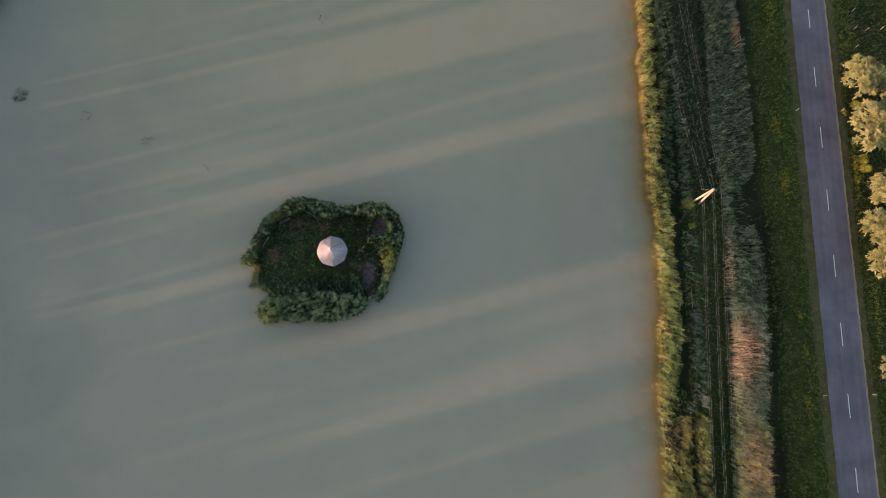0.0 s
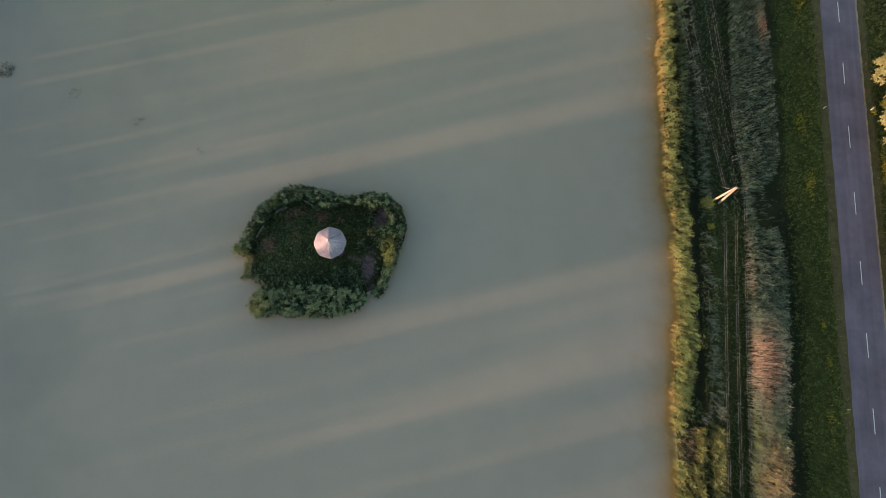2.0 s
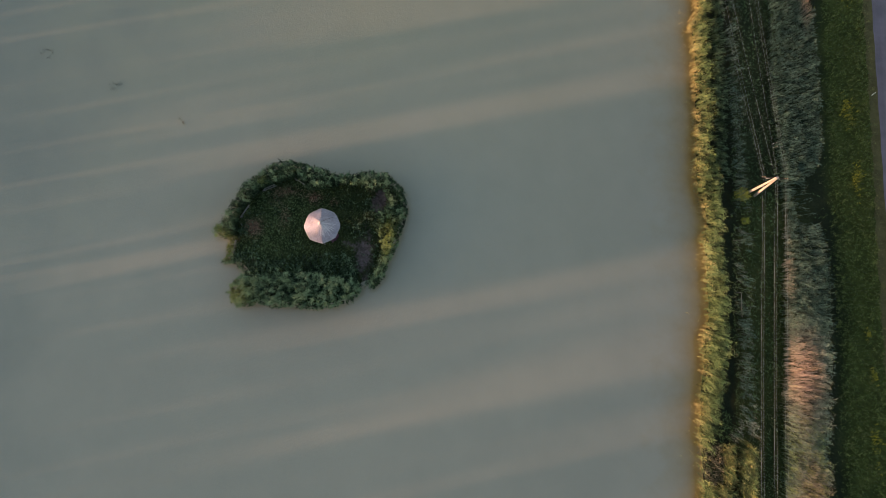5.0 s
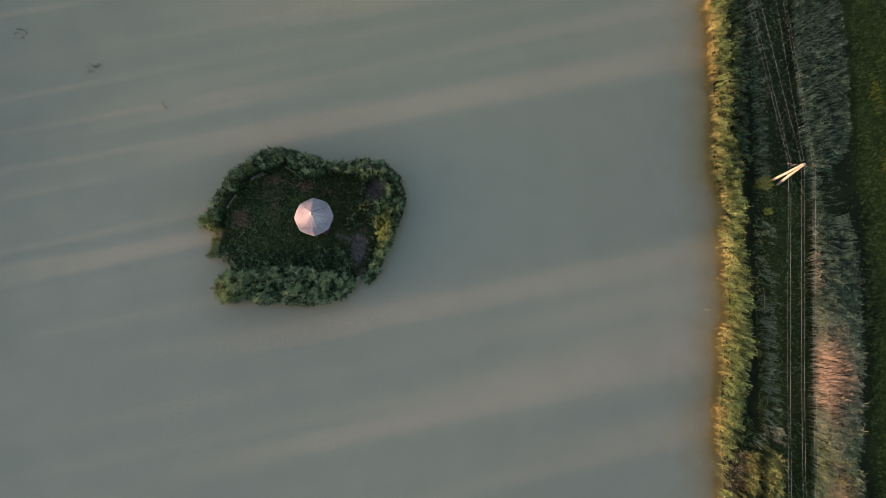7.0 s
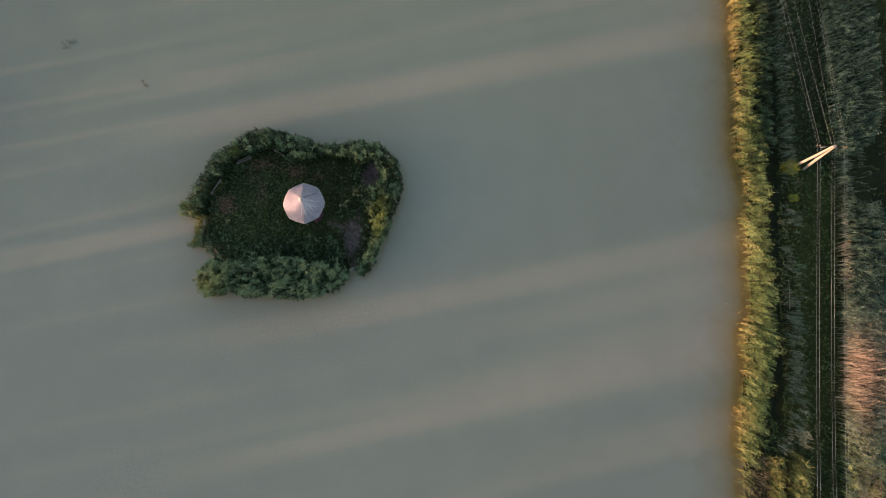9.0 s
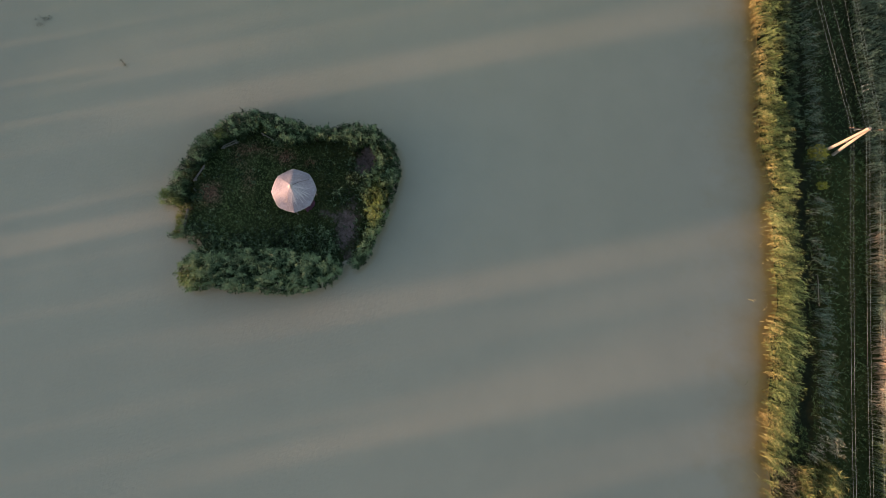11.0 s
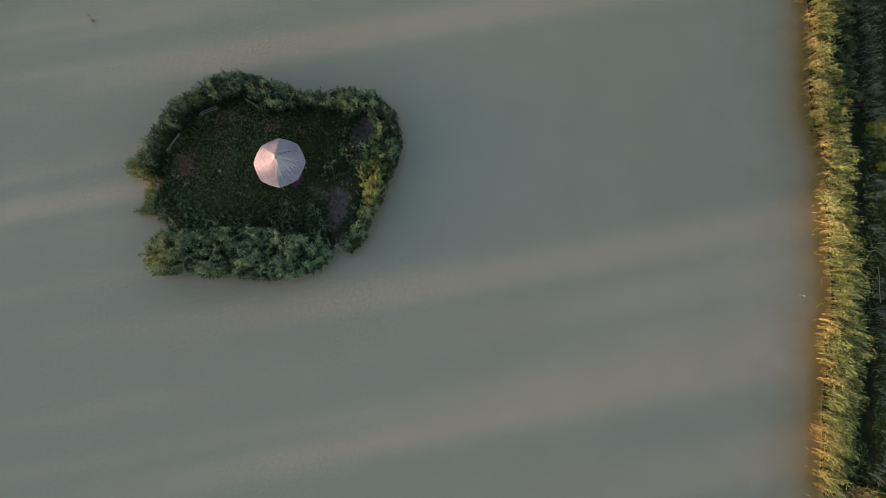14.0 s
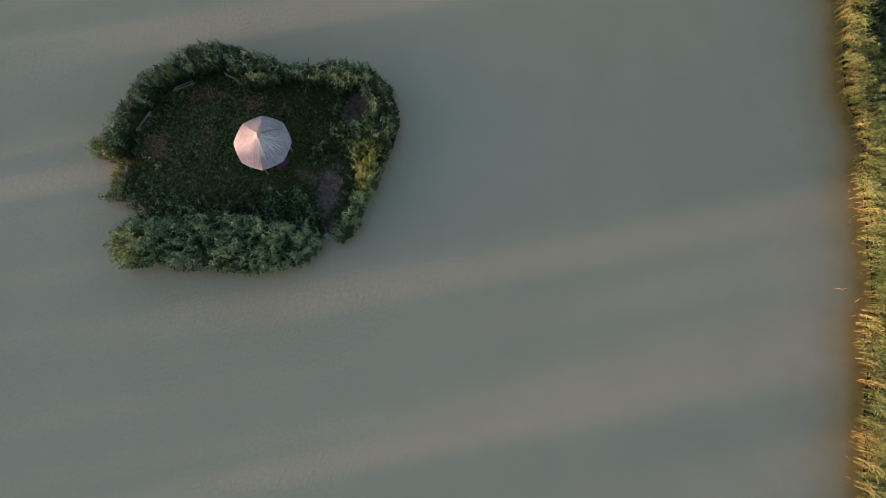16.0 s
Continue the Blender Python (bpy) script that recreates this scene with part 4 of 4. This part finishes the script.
tube(bm, [(0.12, 0.1, APEX_Z - 0.16), (0.9, 0.62, APEX_Z - 0.75), (1.9, 1.1, APEX_Z - 1.55)], [0.035, 0.03, 0.02], 6)
part("roof_seam", bm, plain("dark_split_thatch", (0.12, 0.1, 0.11), 0.9), gazebo, "dark open seam in the thatch")
for k in range(8):
    a = k * math.pi / 4
    bm = bmesh.new()
    tube(bm, [(2.3 * math.cos(a), 2.3 * math.sin(a), -0.15), (2.3 * math.cos(a), 2.3 * math.sin(a), EAVE_Z + 0.2)], [0.08, 0.07], 9)
    part("post", bm, GREY_WOOD, gazebo)
for k in range(8):
    a, c = k * math.pi / 4, (k + 1) * math.pi / 4
    bm = bmesh.new()
    tube(bm, [(2.3 * math.cos(a), 2.3 * math.sin(a), EAVE_Z - 0.05), (2.3 * math.cos(c), 2.3 * math.sin(c), EAVE_Z - 0.05)], [0.06, 0.06], 7)
    part("eave_beam", bm, GREY_WOOD, gazebo)
# the cloth hung between two posts
bm = bmesh.new()
cols = []
for i in range(13):
    s = i / 12
    a = radians(-62 + 34 * s)
    fold = 2.52 + 0.06 * math.sin(s * 19)
    cols.append([bm.verts.new((fold * math.cos(a), fold * math.sin(a), z)) for z in (2.25, 1.7, 1.0, 0.55 + 0.08 * math.sin(s * 9))])
for a, c in zip(cols, cols[1:]):
    for k in range(3):
        bm.faces.new((a[k], c[k], c[k + 1], a[k + 1]))
curtain = part("curtain", bm, CLOTH)
curtain.modifiers.new("thick", "SOLIDIFY").thickness = 0.012
curtain.matrix_basis = gazebo.matrix_basis.copy()
tagged(curtain, "dull magenta cloth hung under the gazebo's eave", "curtain")

# ---- benches on the lawn ----
def bench(a, b, planks, wide, label):
    d = Vector(b) - Vector(a)
    root = thing("plank_bench", pose((a[0] + b[0]) / 2, (a[1] + b[1]) / 2, 0.3, 0, 0, math.degrees(math.atan2(d.y, d.x))), label, "bench", "benches at the lawn's edge")
    for k in range(planks):
        bm = bmesh.new()
        box(bm, (d.length * (1 - 0.2 * k), wide, 0.05), pose(0.12 * k, (k - (planks - 1) / 2) * 0.26, 0.42 + 0.012 * k, 0, 0, 2.5 * k), 0.012)
        part("plank", bm, GREY_WOOD, root)
    for s in (-1, 1):
        bm = bmesh.new()
        tube(bm, [(s * d.length * 0.36, 0, -0.12), (s * d.length * 0.36, 0, 0.4)], [0.13, 0.12], 9)
        part("support", bm, GREY_WOOD, root)
    return root


bench(*BENCHES[0], 1, 0.22, "low silver-grey plank bench against the reeds")
bench(*BENCHES[1], 2, 0.13, "low bench of two grey planks beneath the reeds")
bench(*BENCHES[2], 1, 0.12, "narrow weathered plank bench half under the reeds")
stake = thing("wooden_stake", pose(-100.7, 34.3, 0.2), "short pale wooden stake in the grass", "stake")
bm = bmesh.new()
tube(bm, [(0, 0, -0.1), (0.02, 0.02, 0.5), (0.05, 0.05, 0.95)], [0.06, 0.055, 0.05], 8)
part("shaft", bm, GREY_WOOD, stake)
landing = thing("landing_plank", pose(-101.35, 30.9, 0.3, 0, 0, 88), "dark grey plank edging at the small bay", "plank")
bm = bmesh.new()
box(bm, (2.4, 0.16, 0.3), pose(0, 0, 0.05), 0.015)
part("plank", bm, GREY_WOOD, landing)


lying = thing("fallen_pole", pose(-25.3, 28.0, float(ground_height(np.array(-25.3), np.array(28.0))) + 0.06, 0, 0, 91), "slim pale pole lying among the ditch reeds", "pole")
bm = bmesh.new()
tube(bm, [(-1.85, 0, 0), (-0.6, 0.03, 0.01), (0.7, -0.02, 0.0), (1.85, 0.02, 0.02)], [0.045, 0.042, 0.04, 0.03], 8)
part("shaft", bm, GREY_WOOD, lying)
bm = bmesh.new()
tube(bm, [(1.83, 0, 0.05), (1.75, 0.75, 0.09)], [0.028, 0.02], 7)
part("branch", bm, GREY_WOOD, lying)


# ---- power line ----
def power_pole(at, label):
    root = thing("power_pole", pose(*at), label, "utility pole", "poles of the power line")
    for foot in ((-0.75, 0.1), (0.6, -0.2)):
        bm = bmesh.new()
        tube(bm, [(foot[0], foot[1], -0.5), (foot[0] * 0.5, foot[1] * 0.5, 3.8), (foot[0] * 0.1, 0, 8.3)], [0.2, 0.175, 0.14], 12)
        part("leg", bm, POLE_WOOD, root)
    bm = bmesh.new()
    box(bm, (3.7, 0.09, 0.1), pose(-0.03, 0.16, 7.55), 0.01)
    crossarm = part("crossarm", bm, DARK_STEEL, root)
    for x in (-0.35, 0.35):
        bm = bmesh.new()
        box(bm, (0.9, 0.05, 0.07), pose(x * 1.9, 0.2, 7.2, 0, 35 if x > 0 else -35, 0), 0.006)
        part("brace", bm, STEEL, root)
    bm = bmesh.new()
    box(bm, (0.9, 0.1, 0.1), pose(0, -0.02, 3.9), 0.01)
    part("tie", bm, STEEL, root)
    for x in (-1.85, -1.52, -0.1, 0.25, 1.4, 1.72):
        bm = bmesh.new()
        tube(bm, [(x, 0.16, 7.6), (x, 0.16, 7.68), (x, 0.16, 7.7), (x, 0.16, 7.76), (x, 0.16, 7.78), (x, 0.16, 7.86)], [0.025, 0.06, 0.04, 0.06, 0.04, 0.03], 9)
        part("insulator", bm, CERAMIC, crossarm, "brown glazed insulator")
    return root


PX, PY, PZ = -23.6, 45.25, 0.5
power_pole((PX, PY, PZ), "tall timber A-frame power pole with crossarm and insulators")
power_pole((PX - 15.0, 132.0, PZ - 0.9), "timber A-frame power pole further along the bank")
power_pole((PX - 1.2, -46.0, PZ), "timber A-frame power pole further along the bank")
for x, north in ((-1.85, -6.3), (-1.52, -5.9), (-0.1, -6.2), (0.25, -3.4), (1.4, -3.6), (1.72, -3.5)):
    a = Vector((PX + x, PY + 0.16, PZ + 7.86))
    n = Vector((PX + x + north * (132 - PY) / (81 - PY), 132.0, PZ + 6.96))
    s = Vector((PX - 1.2 + x, -46, PZ + 7.86))
    bm = bmesh.new()
    pts = [n + (a - n) * (k / 16) - Vector((0, 0, 1.5 * math.sin(math.pi * k / 16))) for k in range(16)] + [a + (s - a) * (k / 16) - Vector((0, 0, 1.5 * math.sin(math.pi * k / 16))) for k in range(17)]
    tube(bm, pts, [0.0075] * len(pts), 5)
    tagged(part("power_wire", bm, WIRE), "thin pale overhead wire between the poles", "wire", "wires of the power line")


for dy, shift in ((4.9, 0.0), (5.5, -0.05)):
    spacer = thing("wire_spacer", pose(PX + 0.22 + shift, PY + dy, PZ + 7.55, 0, 0, 24), "short pale spacer rod fixed across overhead wires", "wire spacer", "spacers on the power line")
    bm = bmesh.new()
    tube(bm, [(-0.34, 0, 0.03), (0.34, 0, 0.03)], [0.022, 0.022], 7)
    part("rod", bm, CERAMIC, spacer)
    for s in (-0.3, 0.3):
        bm = bmesh.new()
        tube(bm, [(s, 0, -0.05), (s, 0, 0.12)], [0.06, 0.05], 8)
        part("clamp", bm, STEEL, spacer)


# ---- roadside posts ----
def delineator(at, label):
    root = thing("delineator_post", pose(*at), label, "road post", "delineator posts beside the road")
    bm = bmesh.new()
    box(bm, (0.13, 0.1, 1.25), pose(0, 0, 0.42), 0.03)
    part("shaft", bm, POST_WHITE, root)
    bm = bmesh.new()
    box(bm, (0.136, 0.106, 0.22), pose(0, 0, 0.82), 0.03)
    band = part("band", bm, POST_DARK, root, "black band")
    for s in (-1, 1):
        bm = bmesh.new()
        box(bm, (0.05, 0.012, 0.14), pose(0, s * 0.057, 0.82), 0.003)
        part("reflector", bm, plain("red_reflector" if s > 0 else "white_reflector", (0.5, 0.08, 0.04) if s > 0 else (0.7, 0.7, 0.7), 0.2), band)


for at in ((-4.15, 63.1, 0.9), (-4.15, 11.6, 0.9), (4.15, 63.2, 0.9), (4.25, 11.9, 0.9)):
    delineator(at, "white delineator post with black band on the shoulder")
for at in ((8.6, 83.9), (8.5, 80.1), (10.8, 79.9), (13.7, 80.2), (8.4, 76.3)):
    root = thing("fence_post", pose(*at, 0.4), "sunlit bare wooden fence post in rough grass", "fence post", "posts of the old fence")
    bm = bmesh.new()
    tube(bm, [(0, 0, -0.3), (0.01, 0, 0.7), (0.02, 0.01, 1.4)], [0.075, 0.07, 0.06], 8)
    part("shaft", bm, POLE_WOOD, root)

# ---- bushes, dead stalks and water plants ----
def clump(name, cx, cy, r, n, height, leaves, length, wide, dry, material, label, category, z=None, kind="stuff"):
    a, q = rng.uniform(0, 2 * math.pi, n), np.sqrt(rng.uniform(0, 1, n)) * r
    x, y = cx + q * np.cos(a), cy + q * np.sin(a)
    z = ground_height(x, y) if z is None else np.full(n, z)
    return tagged(plants(name, x, y, z, height * (1.1 - 0.5 * q / r) * rng.uniform(0.8, 1.15, n), leaves, length, wide, np.clip(dry + rng.normal(0, 0.1, n), 0, 1), material), label, category, kind=kind)


BUSH = leafy("bush_leaves", [(0.05, 0.06, 0.01), (0.19, 0.21, 0.026), (0.42, 0.43, 0.06)], [(0.3, 0.2, 0.08), (0.4, 0.3, 0.12)])
DEAD = leafy("dead_grey_stalks", [(0.04, 0.042, 0.03), (0.1, 0.104, 0.076), (0.23, 0.225, 0.17)], [(0.27, 0.22, 0.15), (0.38, 0.32, 0.22)])
WEED = leafy("dark_water_weed", [(0.07, 0.072, 0.06), (0.105, 0.108, 0.085), (0.15, 0.15, 0.115)], [(0.12, 0.1, 0.07), (0.16, 0.13, 0.09)])
clump("bush", -25.4, 44.9, 0.95, 90, 1.6, 14, 0.35, 0.1, 0.0, BUSH, "bright yellow-green bush at the pole's foot", "bush")
for cx, cy, r in ((6.7, 64.4, 0.8), (6.7, 53.9, 0.9), (7.1, 52.2, 0.8), (6.8, 42.8, 0.7)):
    clump("bush", cx, cy, r, 70, 1.5, 14, 0.32, 0.1, 0.0, BUSH, "yellow-green bush between road shoulder and silver trees", "bush")
clump("bush", -24.9, 40.9, 0.5, 40, 1.0, 12, 0.3, 0.09, 0.0, BUSH, "small yellow-green bush on the grass strip", "bush")
x, y = scatter(-32, -28.8, 2.2, 7.8, 8)
tagged(plants("dead_stalks", x, y, ground_height(x, y), rng.uniform(0.6, 1.4, len(x)), 10, 0.6, 0.022, rng.uniform(0, 0.3, len(x)), DEAD), "tangle of dead grey-brown stalks at the water", "dead reeds", kind="stuff")
for cx, cy, r, n in ((-148.3, 63.8, 1.5, 55), (-135.5, 59.9, 1.1, 9), (-123.5, 55.0, 1.2, 9), (-93.0, 80.4, 0.9, 7), (-112.6, 50.5, 0.7, 4)):
    clump("water_weed", cx, cy, r, n, 0.35, 7, 0.5, 0.06, 0.2, WEED, "tuft of dark weed breaking the lake surface", "water plant", -0.22)
x, y = scatter(-166, -150, 62, 96, 6)
keep = ground_height(x, y) > -0.3
x, y = x[keep], y[keep]
tagged(plants("bank_reeds", x, y, np.maximum(ground_height(x, y), -0.1), rng.uniform(1.6, 2.6, len(x)), 10, 0.6, 0.07, np.full(len(x), 0.05), ISLAND_REED), "dark reeds on the far bank", "reeds", kind="stuff")
# low weeds on the lawn, mostly along its southern edge
x, y = scatter(-102, -80, 25.5, 41, 22)
thick = np.clip(np.interp(y - np.interp(x, [-100, -96, -92, -86, -81], [29.6, 28.6, 29.4, 30.6, 29.5]), [-0.4, 0.9], [0.85, 0]) * (x < -82.6) + 0.5 * blob(x, y, -99.5, 29.2, 2.0, 1.5) + 0.5 * blob(x, y, -101.2, 33.2, 0.7, 1.5) + blob(x, y, -83.3, 35.0, 0.8, 0.7) + 0.8 * blob(x, y, -81.6, 38.0, 0.8, 2.4) + 0.8 * blob(x, y, -100.2, 33.6, 0.6, 0.8) + 0.5 * blob(x, y, -80.6, 30.5, 0.5, 2.5) + 0.03, 0, 1)
keep = inside(LAWN, x, y) & (rng.uniform(0, 1, len(x)) < thick) & (np.hypot(x - GX, y - GY) > 2.6)
x, y = x[keep], y[keep]
tagged(plants("lawn_weeds", x, y, np.full(len(x), 0.25), rng.uniform(0.35, 1.0, len(x)), 10, 0.28, 0.075, np.zeros(len(x)), ISLAND_REED, lean=(0.05, -0.05), tone=np.clip(0.5 + 0.3 * waves(x * 1.6, y * 1.6, 9) + rng.normal(0, 0.2, len(x)), 0, 1)), "low leafy weeds on the island's grass", "weeds", kind="stuff")
# yellowish sedge along the low western bay
x, y = scatter(-103, -101.2, 27.8, 33, 34)
keep = inside(OUTER, x, y) & (x < -101.45 + 0.3 * waves(y * 2, 0 * y, 5)) & (rng.uniform(0, 1, len(x)) < 0.75)
x, y = x[keep], y[keep]
tagged(plants("bay_sedge", x, y, np.full(len(x), -0.05), rng.uniform(0.4, 1.0, len(x)), 9, 0.34, 0.06, np.clip(rng.normal(0.55, 0.25, len(x)), 0, 1), ISLAND_REED, lean=(-0.1, -0.1), fan=(0.3, 1.1)), "short yellow-green sedge on the island's low shore", "sedge", kind="stuff")
